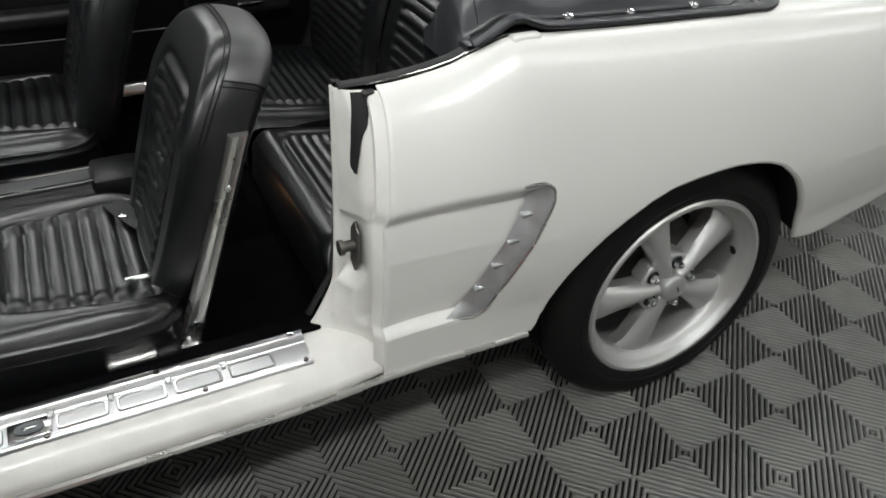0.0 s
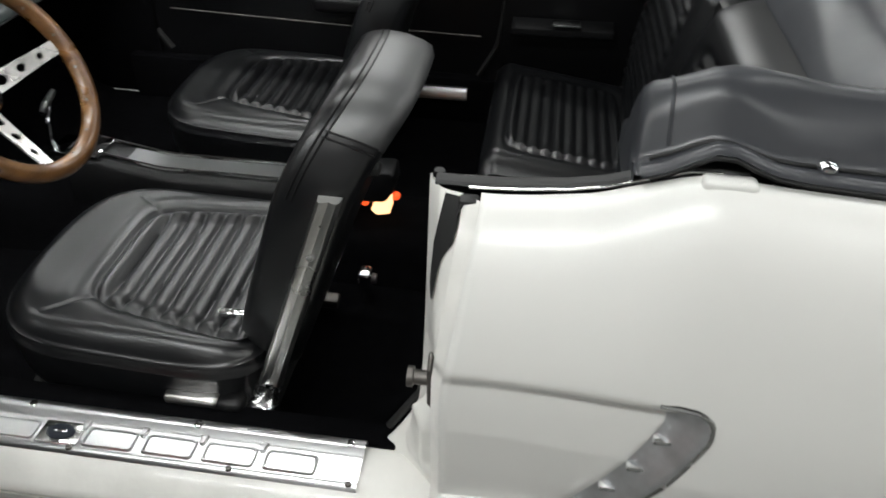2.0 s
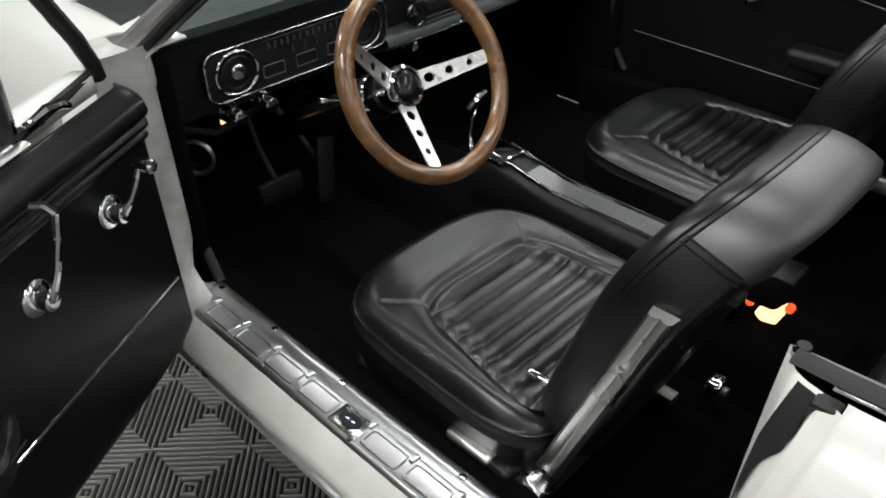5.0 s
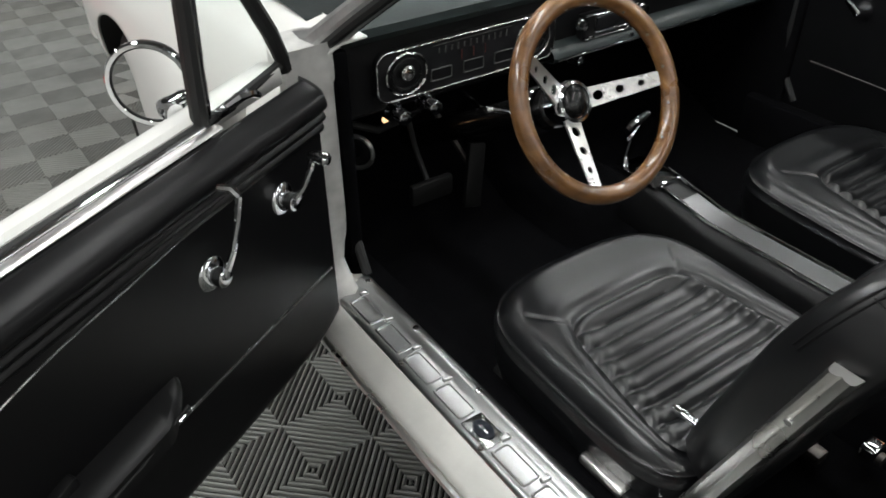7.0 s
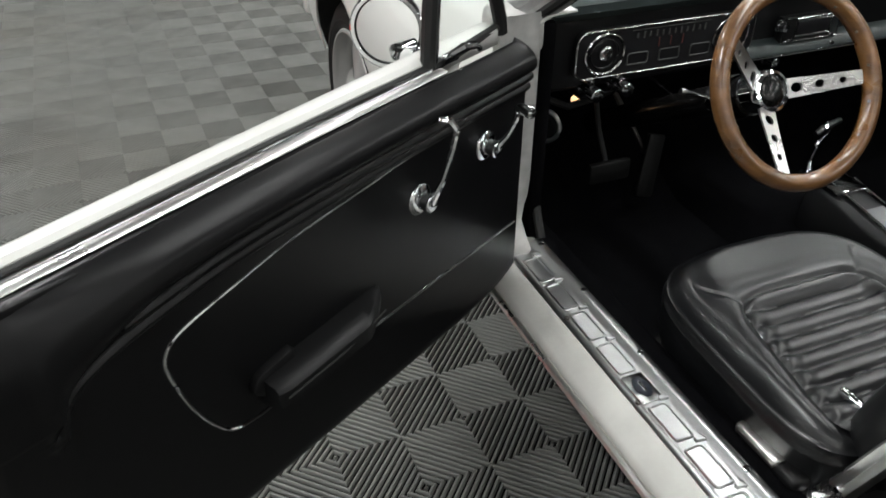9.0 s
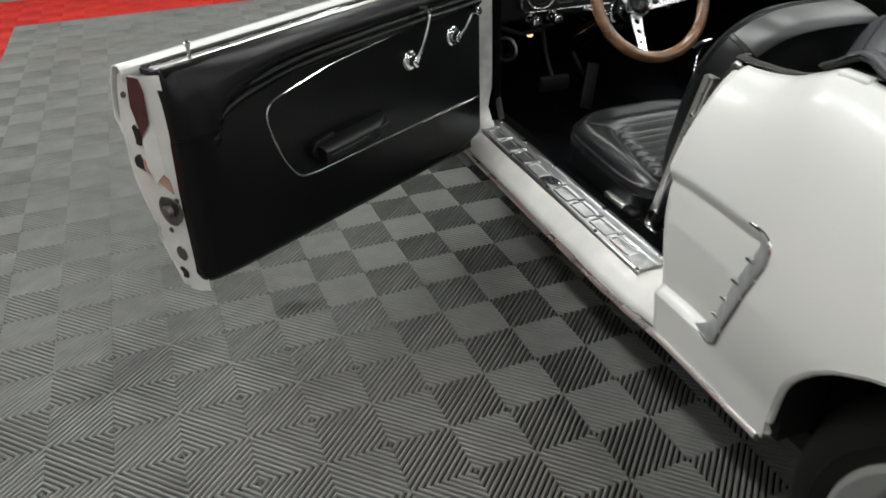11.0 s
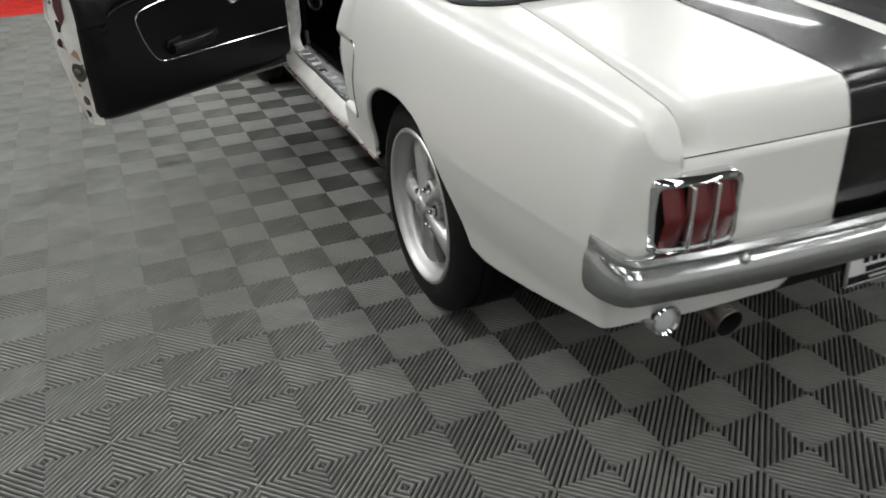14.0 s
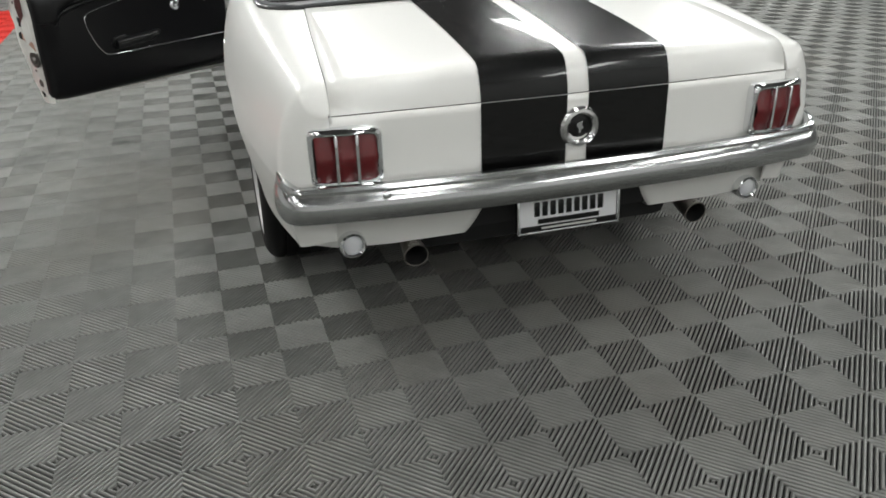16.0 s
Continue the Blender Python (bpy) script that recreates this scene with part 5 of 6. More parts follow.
rows = [[(x, y, carpet_z(x, y) + 0.004 * noise.noise((x * 9, y * 9, 0))) for x in [-0.665 + 1.33 * i / 50 for i in range(51)]] for y in [0.40 + 1.86 * j / 60 for j in range(61)]]
part("carpet", grid(rows)[0], CARPET, car, "black carpet on the cabin floor")
part("firewall", grid([[(x, 2.20 + 0.05 * (z - 0.3), z) for x in (-0.69, 0, 0.69)] for z in (0.28, 0.55, 0.85)])[0], CARPET, car)
for s in (-1, 1):
    part("sill_carpet", box((s * 0.664, 1.28, 0.325), (0.044, 1.16, 0.148), 0.006), CARPET, car)
    # side trim by the rear seat
    rows = [[(s * (0.668 - 0.02 * math.sin((z - 0.3) / 0.55 * math.pi)), y, z) for z in [0.30 + 0.58 * j / 12 for j in range(13)]] for y in [0.735 - 0.05 * i for i in range(9)]]
    part("quarter_trim", grid(rows)[0], PANEL, car, "black vinyl side trim")
    rows = [[(s * (0.648 - 0.01 * a - 0.055 * (abs(b) < 0.7) * (1 - abs(b) ** 4)), 0.44 + 0.27 * a, 0.575 + 0.020 * b) for b in (-1, -0.69, -0.4, 0, 0.4, 0.69, 1)] for a in (0, 0.1, 0.5, 0.9, 1)]
    part("rear_arm_rest", grid(rows)[0], PLASTIC, car, "black arm rest with bright ash tray lid")
    part("ash_tray_lid", box((s * 0.600, 0.565, 0.598), (0.035, 0.075, 0.006), 0.002), CHROME, car)
    part("quarter_crank", tube([(s * 0.645, 0.60, 0.755), (s * 0.60, 0.60, 0.755), (s * 0.592, 0.585, 0.76), (s * 0.592, 0.50, 0.775), (s * 0.570, 0.495, 0.776)], [0.018, 0.010, 0.006, 0.006, 0.009], 10), CHROME, car, "chrome window crank")

# passenger door inside
rows = []
for i in range(31):
    y = 0.70 + 1.12 * i / 30
    rows.append([(0.690 - 0.018 * math.exp(-((z - 0.80) / 0.03) ** 2) + 0.02 * max(0, (0.45 - z)), y, z) for z in [0.30 + 0.575 * j / 26 for j in range(27)]])
pd = holder("passenger_door", car, "closed passenger door with black inner panel")
part("inner_panel", grid(rows)[0], PANEL, pd)
rows = []
for i in range(31):
    y = 0.712 + 1.055 * i / 30
    row = []
    for j in range(25):
        z = 0.352 + (TOP(max(0.7, y)) - 0.352 - 0.004) * j / 24
        dent = 0.024 * max(0.0, min(1.0, (z - 0.468) / 0.014, (0.708 - z) / 0.014)) * min(1.0, max(0.0, (1.55 - y) / 0.4))
        row.append((side_x(max(0.705, min(y, 1.7)), z) - dent, y, z))
    row.append((0.69, y, row[-1][2] + 0.002))
    rows.append(row)
part("outer_skin", grid(rows)[0], WHITE, pd)
part("trim_bead", tube([(0.684, 0.80, 0.515), (0.684, 1.2, 0.520), (0.684, 1.72, 0.535)], 0.0022, 8), STEEL, pd)
part("trim_bead", tube([(0.684, 1.72, 0.77), (0.684, 1.3, 0.765), (0.684, 1.08, 0.735), (0.684, 1.0, 0.69), (0.684, 1.04, 0.53)], 0.002, 8), STEEL, pd)
part("arm_rest", box((0.650, 1.14, 0.60), (0.075, 0.26, 0.05), 0.018, 3), PLASTIC, pd)
part("belt_strip", tube([(0.70, 0.75, 0.878), (0.70, 1.7, 0.878)], 0.007, 8), CHROME, pd)
for y0, z0, y1, z1 in ((1.40, 0.70, 1.46, 0.79), (1.62, 0.70, 1.68, 0.76)):
    part("handle", tube([(0.685, y0, z0), (0.65, y0, z0), (0.640, (y0 + y1) / 2, (z0 + z1) / 2), (0.645, y1, z1)], [0.022, 0.012, 0.006, 0.007], 10), CHROME, pd)


# ---- front seats ----
def seat_outline(v_front, v_back, cx, half_f, half_b, n=56):
    """A closed ring of (x, y) round the cushion."""
    pts = []
    for k in range(n):
        a = k * math.tau / n
        c, s = math.cos(a), math.sin(a)
        e = 0.42
        u = math.copysign(abs(c) ** e, c)
        w = math.copysign(abs(s) ** e, s)
        y = v_back + (v_front - v_back) * (w + 1) / 2
        half = half_b + (half_f - half_b) * (w + 1) / 2
        pts.append((cx + u * half, y + (0.035 * (1 - u * u) if w > 0 else 0.0)))
    return pts


def quilt(d, phase, sink, amp):
    """Relief of a pleated field: d is the way in from its welt, phase counts pleats."""
    if d <= -0.012:
        return 0.0
    w = -0.006 * math.exp(-(d / 0.0045) ** 2)
    if d <= 0:
        return w
    return w - sink * sat(d / 0.03) + amp * (abs(math.sin(math.pi * phase)) ** 0.6) * sat(d / 0.012)


def squarish(a, b, e=6.0):
    return (abs(a) ** e + abs(b) ** e) ** (1 / e)


def front_seat(cx, z0, dy, s):
    h = holder("front_seat", car, "black vinyl bucket seat with pleated centre and bright side trim")
    my = 1.235 + dy
    outline = seat_outline(1.456 + dy, 1.00 + dy, cx - s * 0.008, 0.230, 0.238, 150)

    def top_z(x, y, fine=False):
        a, b = x - cx, y - my
        z = 0.505 + z0 + 0.045 * b
        half = 0.150 - 0.16 * b
        d = 0.13 * (1 - squarish(a / half, (b + 0.058) / 0.152))
        z += quilt(d, (b + 0.21) / 0.0335, 0.013, 0.0108) if fine else -0.022 * sat(d / 0.02) - 0.006 * math.exp(-(d / 0.0045) ** 2)
        if d < 0:
            z += 0.004 * math.exp(-((d + 0.022) / 0.018) ** 2)
        for q in (-1, 1):
            along = (q * a - 0.128) * 0.62 + (b - 0.082) * 0.78
            across = -(q * a - 0.128) * 0.78 + (b - 0.082) * 0.62
            if 0 < along < 0.075:
                z -= 0.0035 * math.exp(-(across / 0.003) ** 2)
        return z

    rings = []
    for sc, z, rest in ((0.88, 0.352, 0), (0.955, 0.366, 0), (0.985, 0.392, 0), (0.992, 0.425, 0), (0.996, 0.448, 0), (1.004, 0.453, 0), (1.004, 0.457, 0), (0.994, 0.461, 0), (0.985, 0.470, 0)):
        rings.append([(cx + (x - cx) * sc, my + (y - my) * sc, z + z0 + 0.035 * (y - my) * sat((z - 0.37) / 0.08)) for x, y in outline])
    for k in range(70):
        sc = 0.975 * (1 - k / 69) + 0.012
        drop = 0.030 * sat((sc - 0.80) / 0.175) ** 2.4
        rings.append([(cx + (x - cx) * sc, my + (y - my) * sc, top_z(cx + (x - cx) * sc, my + (y - my) * sc) - drop) for x, y in outline])
    bm, vs = grid(rings, close_v=True)
    bm.faces.new(vs[-1])
    part("cushion", bm, VINYL, h, "padded vinyl cushion", angle=80)
    rows = []
    for i in range(111):
        row = []
        for j in range(49):
            v, u = -1 + 2 * i / 110, -1 + 2 * j / 48
            m, q = max(abs(u), abs(v)), squarish(u, v)
            k = m / q if q else 0.0
            b = -0.058 + 0.153 * v * k
            x, y = cx + (0.150 - 0.16 * b) * 1.003 * u * k, my + b
            row.append((x, y, top_z(x, y, True)))
        rows.append(row)
    part("pleated_field", grid(rows)[0], VINYL, h, "quilted vinyl pleats", angle=80)
    # backrest, leaning rearwards
    base, top = Vector((0, 1.045 + dy, 0.40 + z0)), Vector((0, 0.870 + dy, 0.930 + z0))
    ax = (top - base)
    L = ax.length
    ax.normalize()
    fr = Vector((0, ax.z, -ax.y))
    WIDE = lambda v: 0.192 - (0.022 * ((v - 0.55) / 0.55) ** 2 if v < 0.55 else 0.016 * ((v - 0.55) / 0.45) ** 2)

    def place(a, scale, out):
        c, sn = math.cos(a), math.sin(a)
        w = math.copysign(abs(sn) ** (0.60 if sn > 0 else 0.5), sn)
        v = (w + 1) / 2
        u = math.copysign(abs(c) ** (0.56 if sn > 0 else 0.45), c)
        q = 0.5 + (v - 0.5) * (scale if v < 0.5 else 1 - (1 - scale) * (0.7 if scale > 0.5 else 0.7 + 0.6 * (0.5 - scale)))
        x = u * WIDE(v) * scale
        curl = -0.040 * max(0.0, q - 0.62) ** 2 / 0.14
        if scale < 0.9 and out > 0.0:
            d = 0.105 * (1 - squarish(x / 0.118, (q - 0.475) / 0.335))
            out += quilt(d, (q - 0.14) / 0.0515, 0.014, 0.009)
        return Vector((cx + x, 0, 0)) + base + ax * (L * q) + fr * (out + curl)

    rs = [(1 - k / 44, 0.042 + 0.0 * k) for k in range(5, 45)]
    prof = [(0.60, -0.064), (0.93, -0.061), (0.985, -0.051), (1.0, -0.037), (1.0, -0.013), (0.992, 0.002), (0.975, 0.018), (0.945, 0.031), (0.915, 0.039)] + rs
    nk = 132
    bm, vs = grid([[place(k * math.tau / nk, max(0.012, sc), o) for k in range(nk)] for sc, o in prof], close_v=True)
    bm.faces.new(vs[0])
    bm.faces.new(vs[-1][::-1])
    part("backrest", bm, VINYL, h, "tall vinyl backrest with stitched hood", angle=80)

    # added cover of the hood, its paler vinyl carries the broad sheen
    cover = [(0.979, 0.0152), (0.9945, 0.0022), (1.004, -0.013), (1.004, -0.037), (0.990, -0.052), (0.936, -0.0625)]
    part("hood_cover", grid([[place(radians(41 + 98 * k / 60), sc, o) for k in range(61)] for sc, o in cover])[0], SHEENVINYL, h, "grey-black vinyl over the hood, paler for its sheen", angle=80)

    def bp(u, v, o):
        return Vector((cx + u, 0, 0)) + base + ax * (L * v) + fr * (o - 0.040 * max(0.0, v - 0.62) ** 2 / 0.14)

    # twin stitched seam over the hood and one across its side
    for sc, o in ((0.966, 0.0228), (0.979, 0.0152)):
        part("stitch_seam", tube([place(math.tau * (0.035 + 0.43 * k / 30), sc, o) for k in range(31)], 0.0016, 6), PLASTIC, h)
    for q in (-1, 1):
        for turn in (38.0, 41.0):
            pts = [place(radians(turn if q > 0 else 180 - turn), sc, o) for sc, o in ((0.976, 0.0185), (0.994, 0.001), (1.005, -0.013), (1.005, -0.037), (0.990, -0.053))]
            part("stitch_seam", tube(pts, 0.0016, 6), PLASTIC, h)
    part("back_bumper", box(tuple(bp(s * 0.125, 0.80, -0.066)), (0.024, 0.016, 0.014), 0.004), SEAL, h)
    # bright trim along the outer side, with its foot
    rows = []
    for i in range(21):
        t = i / 20
        yc = 0.880 + (1.022 - 0.880) * t + dy
        zc = 0.788 + (0.372 - 0.788) * t + z0
        w = 0.0150 + 0.003 * t + 0.006 * sat((t - 0.85) / 0.15)
        x = cx + s * (0.196 + 0.003 * math.sin(t * math.pi))
        row = [(x - s * 0.012, yc - w - 0.002, zc), (x + s * 0.002, yc - w, zc), (x + s * 0.006, yc - w * 0.75, zc), (x + s * 0.0045, yc - 0.004, zc), (x + s * 0.0015, yc, zc), (x + s * 0.0045, yc + 0.004, zc), (x + s * 0.006, yc + w * 0.75, zc), (x + s * 0.002, yc + w, zc), (x - s * 0.012, yc + w + 0.002, zc)]
        rows.append(row)
    bm, vs = grid(rows)
    bm.faces.new(vs[0])
    bm.faces.new(vs[-1][::-1])
    part("side_trim", bm, BRUSHED, h, "bright metal strip up the seat side", angle=40)
    xs = cx + s * 0.199
    part("trim_foot", prism(rounded([(1.000 + dy, 0.385 + z0), (1.050 + dy, 0.385 + z0), (1.085 + dy, 0.352 + z0), (1.080 + dy, 0.338 + z0), (1.030 + dy, 0.335 + z0), (0.985 + dy, 0.345 + z0)], 0.012), min(xs - 0.016, xs + 0.007), max(xs - 0.016, xs + 0.007), "yz", 0.004, 2), CHROME, h)
    for t in (0.22, 0.86):
        part("trim_screw", spin([(0, 0.006), (s * 0.004, 0.005), (s * 0.005, 0.0)], "x", (cx + s * 0.2005, 0.880 + 0.142 * t + dy, 0.788 - 0.416 * t + z0), 12), CHROME, h)
    part("seat_frame", box((cx, 1.23 + dy, 0.325 + z0), (0.38, 0.42, 0.06), 0.01), DARK, h)
    for a in (-1, 1):
        part("seat_rail", box((cx + a * 0.17, 1.22 + dy, 0.292 + z0), (0.03, 0.46, 0.02), 0.004), STEEL, h)


front_seat(-0.42, 0.0, 0.0, -1)
front_seat(0.375, -0.028, 0.07, 1)

# latch lever, belts and buckles by the driver seat
belt = holder("seat_belt", car, "black lap belt with chrome buckle")
part("tongue", box((-0.645, 1.122, 0.408), (0.030, 0.090, 0.020), 0.008, 3), BRUSHED, belt, "polished belt buckle lying on its side")
part("sleeve", box((-0.640, 1.062, 0.400), (0.040, 0.050, 0.030), 0.012, 3), PLASTIC, belt)
part("strap", tube([(-0.638, 1.045, 0.395), (-0.63, 1.02, 0.36), (-0.62, 1.00, 0.30), (-0.60, 0.97, 0.272)], 0.020, 8, flat=0.15), STRAP, belt)
part("strap", tube([(-0.40, 1.02, 0.50), (-0.36, 1.05, 0.508), (-0.30, 1.075, 0.505), (-0.262, 1.085, 0.500)], 0.022, 8, flat=0.12), STRAP, belt)
part("buckle", box((-0.54, 1.078, 0.497), (0.014, 0.052, 0.016), 0.004), CHROME, belt)
part("buckle_button", spin([(0.505, 0.009), (0.512, 0.008), (0.514, 0.0)], "z", (-0.335, 1.075, 0), 12), CHROME, belt)
part("belt_anchor", box((-0.20, 0.944, 0.318), (0.040, 0.030, 0.048), 0.008, 3), CHROME, belt)
part("anchor_bolt", spin([(0, 0.012), (-0.008, 0.011), (-0.010, 0.0)], "y", (-0.20, 0.929, 0.320), 14), STEEL, belt)

# centre console
cons = holder("centre_console", car, "black console with brushed metal top")
rows = []
for i in range(21):
    y = 1.10 + (1.66 - 1.10) * i / 20
    zt = 0.432 + 0.035 * max(0.0, (y - 1.45) / 0.2)
    w = 0.046 - 0.012 * (y - 1.1)
    rows.append([(-w - 0.025, y, 0.33), (-w - 0.014, y, zt - 0.02), (-w, y, zt - 0.003), (-w + 0.008, y, zt), (0, y, zt + 0.001), (w - 0.008, y, zt), (w, y, zt - 0.003), (w + 0.014, y, zt - 0.02), (w + 0.025, y, 0.33)])
bm, vs = grid(rows)
bm.faces.new(vs[0])
bm.faces.new(vs[-1][::-1])
part("console_body", bm, PLASTIC, cons)
part("console_top", grid([[(x, y, 0.4355 + 0.035 * max(0.0, (y - 1.45) / 0.2)) for x in (-0.027, 0, 0.027)] for y in [1.12 + 0.034 * k for k in range(13)]])[0], CONSOLE, cons, "brushed metal console plate")
for a in (-1, 1):
    part("console_edge", tube([(a * 0.032, y, 0.437 + 0.035 * max(0.0, (y - 1.45) / 0.2)) for y in (1.11, 1.3, 1.45, 1.55, 1.62)], 0.005, 8), CHROME, cons)
part("shift_plate", box((-0.012, 1.640, 0.462), (0.085, 0.12, 0.012), 0.004, m=None), CHROME, cons)
sh = holder("gear_lever", car, "chrome gear lever with T handle")
part("lever", tube([(-0.030, 1.684, 0.450), (-0.033, 1.698, 0.485), (-0.032, 1.690, 0.530), (-0.030, 1.676, 0.574)], [0.011, 0.007, 0.006, 0.007], 10), CHROME, sh)
part("handle", tube([(-0.070, 1.668, 0.572), (-0.050, 1.672, 0.579), (-0.030, 1.676, 0.581), (0.006, 1.682, 0.586)], [0.007, 0.0095, 0.0095, 0.008], 10), CHROME, sh)
part("courtesy_lens", prism(rounded([(0.922, 0.378), (0.952, 0.372), (0.966, 0.384), (0.956, 0.402), (0.924, 0.410)], 0.006), -0.042, 0.002, "yz", 0.003, 2), HOT_GLOW, cons, "lit courtesy lamp")
for y, z in ((0.908, 0.424), (0.978, 0.402)):
    part("courtesy_glint", spin([(-0.046, 0.0), (-0.045, 0.006), (-0.041, 0.008), (-0.030, 0.008)], "x", (0, y, z), 14), AMBER_GLOW, cons, "red glowing side of the lamp")
part("lamp_housing", prism(rounded([(0.908, 0.448), (0.912, 0.486), (0.950, 0.486), (0.985, 0.440), (0.985, 0.410), (0.930, 0.414)], 0.008), -0.052, 0.020, "yz", 0.004, 2), PLASTIC, cons, "black lamp housing")
part("console_tail", box((-0.005, 1.06, 0.40), (0.13, 0.12, 0.10), 0.02), PLASTIC, cons)

# ---- rear seat ----
rear = holder("rear_seat", car, "black pleated vinyl rear seat")
for s in (-1, 1):
    rows = []
    for i in range(73):
        y = 0.742 - 0.345 * i / 72
        row = []
        for j in range(49):
            x = 0.020 + 0.565 * j / 48
            z = 0.508 - 0.15 * (0.735 - y) - 0.040 * (1 - sat((0.742 - y) / 0.045)) ** 2 - 0.035 * (1 - sat((x - 0.02) / 0.05)) ** 2 - 0.04 * (1 - sat((0.585 - x) / 0.05)) ** 2
            d = 0.15 * (1 - squarish((x - 0.295) / 0.205, (y - 0.552) / 0.138, 8))
            z += quilt(d, (0.69 - y) / 0.0276, 0.008, 0.009)
            row.append((s * x, y, z))
        rows.append([(r[0], 0.745, 0.36) for r in row] if i == 0 else row)
    part("cushion", grid(rows)[0], VINYL, rear, angle=70)
    rows = []
    for i in range(81):
        q = i / 80
        row = []
        for j in range(37):
            x = 0.010 + 0.545 * j / 36
            o = 0.040 * math.sin(math.pi * sat(q)) ** 0.6 - 0.03 * (1 - sat(x / 0.05)) ** 2 - 0.04 * (1 - sat((0.555 - x) / 0.06)) ** 2 - 0.06 * (1 - sat((1 - q) / 0.06)) ** 2
            d = 0.15 * (1 - squarish((x - 0.285) / 0.195, (q - 0.47) / 0.40, 8))
            o += quilt(d, (q - 0.07) / 0.062, 0.008, 0.010)
            row.append((s * x, 0.395 - 0.085 * q + o, 0.44 + 0.455 * q))
        rows.append(row)
    part("backrest", grid(rows)[0], VINYL, rear, angle=70)
part("seat_shelf", box((0, 0.27, 0.70), (1.16, 0.10, 0.36), 0.02), PANEL, rear)

# ---- boot cover over the folded top: down both sides and across behind the seat ----
def boot_path():
    """Rows of (outer edge, inner edge, height, ridge) from the left front end round to the right."""
    out = []
    half = []
    for y in (0.513, 0.512, 0.508, 0.500, 0.482, 0.46, 0.44, 0.42, 0.40, 0.38, 0.35, 0.30, 0.25, 0.20, 0.14, 0.08, 0.02, -0.04, -0.10):
        half.append(((XTOP(y) - 0.006 - 0.008 * math.exp(-((y - 0.43) / 0.035) ** 2), y, TOP(y) + 0.012 + 0.014 * math.exp(-((y - 0.43) / 0.035) ** 2)), (0.545, max(y, 0.26) if y > 0.4 else max(y * 0.62 + 0.15, 0.26), 0.870), 0.0))
    for k in range(1, 8):
        a = radians(90 * k / 8)
        half.append(((0.732 - 0.105 * (1 - math.cos(a)), -0.10 - 0.105 * math.sin(a), TOP(-0.15) + 0.013), (0.545 - 0.13 * k / 8, 0.245 + 0.01 * k / 8, 0.86 + 0.02 * k / 8), k / 8))
    for k in range(13):
        x = 0.620 * (1 - k / 12)
        c = 1 - (x / 0.62) ** 2
        half.append(((x, -0.208 - 0.035 * c, TOP(-0.2) + 0.014 + 0.022 * c), (0.415 * (1 - k / 12), 0.255, 0.882), 1.0))
    out = [((-o[0], o[1], o[2]), (-i[0], i[1], i[2]), c) for o, i, c in half]
    return out + half[:-1][::-1]


ACROSS = tab([(0.0, 0.0), (0.10, 0.06), (0.17, 0.09), (0.24, 0.31), (0.34, 0.64), (0.46, 0.91), (0.56, 1.0), (0.66, 0.96), (0.78, 0.78), (0.88, 0.50), (1.0, 0.0)])
BACK = tab([(0.0, 0.0), (0.08, 0.10), (0.14, 0.16), (0.30, 0.50), (0.50, 0.78), (0.68, 0.96), (0.78, 1.0), (0.86, 0.86), (0.94, 0.5), (1.0, 0.0)])
rows = []
path = boot_path()
NV = 48
last = len(path) - 1
for n, (o, i, c) in enumerate(path):
    o, i = Vector(o), Vector(i)
    end = min(n, last - n)
    puff = (0.55, 0.80, 0.93, 0.99)[end] if end < 4 else 1.0
    row = []
    for k in range(NV + 1):
        v = k / NV
        p = o.lerp(i, v)
        top = (0.105 * ACROSS(v) * (1 - c) + 0.070 * BACK(v) * c) * puff
        soft = sat((v - 0.14) / 0.15) * sat((1 - v) / 0.1) * puff
        w = 0.012 * noise.noise((p.x * 4.0, p.y * 4.0, 0.3)) + 0.006 * noise.noise((p.x * 11, p.y * 11, 1.3))
        w += 0.011 * noise.noise((p.x * 3.0 + v * 2.0, p.y * 7.0 - v * 3.0, 4.1)) * (1 - c)
        w += 0.007 * math.sin(22 * p.y + 5 * v + 6 * p.x) * (1 - c) * sat((v - 0.2) / 0.1) * 0.5
        w -= 0.010 * math.exp(-((v - 0.62 - 0.05 * math.sin(p.x * 7)) / 0.03) ** 2) * c
        p = p + Vector((0, 0, top + w * soft))
        if end < 3:
            p.y -= (0.0, 0.004, 0.002)[end] * 0
        row.append(p)
    # tucked down inside
    row.append(i + Vector((0, 0.004 if c > 0.9 else 0, -0.05)))
    rows.append(row)
for e in (0, -1):
    lead = [Vector((p.x * 0.985 + (-0.009 if p.x < 0 else 0.009), p.y + 0.003, 0.925 + (p.z - 0.925) * 0.5)) for p in rows[e]]
    low = [Vector((p.x, p.y + 0.004, 0.87)) for p in rows[e]]
    rows = [low, lead] + rows if e == 0 else rows + [lead, low]
boot = holder("boot_cover", car, "black vinyl boot cover snapped over the folded top")
part("cover", grid(rows)[0], BOOT, boot, "black vinyl cover with soft folds", angle=85)
body = rows[2:-2]
for e in (4, last - 4):
    part("piping", tube([p + Vector((0, 0, 0.0005)) for p in body[e][10:46]], 0.0022, 6), BOOT, boot)
for e in (22, last - 22):
    part("seam", tube([p + Vector((0, 0, 0.001)) for p in body[e][7:48]], 0.0022, 6), SEAL, boot)
part("hem", tube([r[1] + Vector((0, 0, 0.001)) for r in body[2:-2]], 0.013, 8, flat=0.4), BOOT, boot)
part("hem_lip", tube([r[0] + Vector((0, 0, -0.004)) for r in body[3:-3]], 0.008, 8, flat=0.7), SEAL, boot, "black edge of the cover")
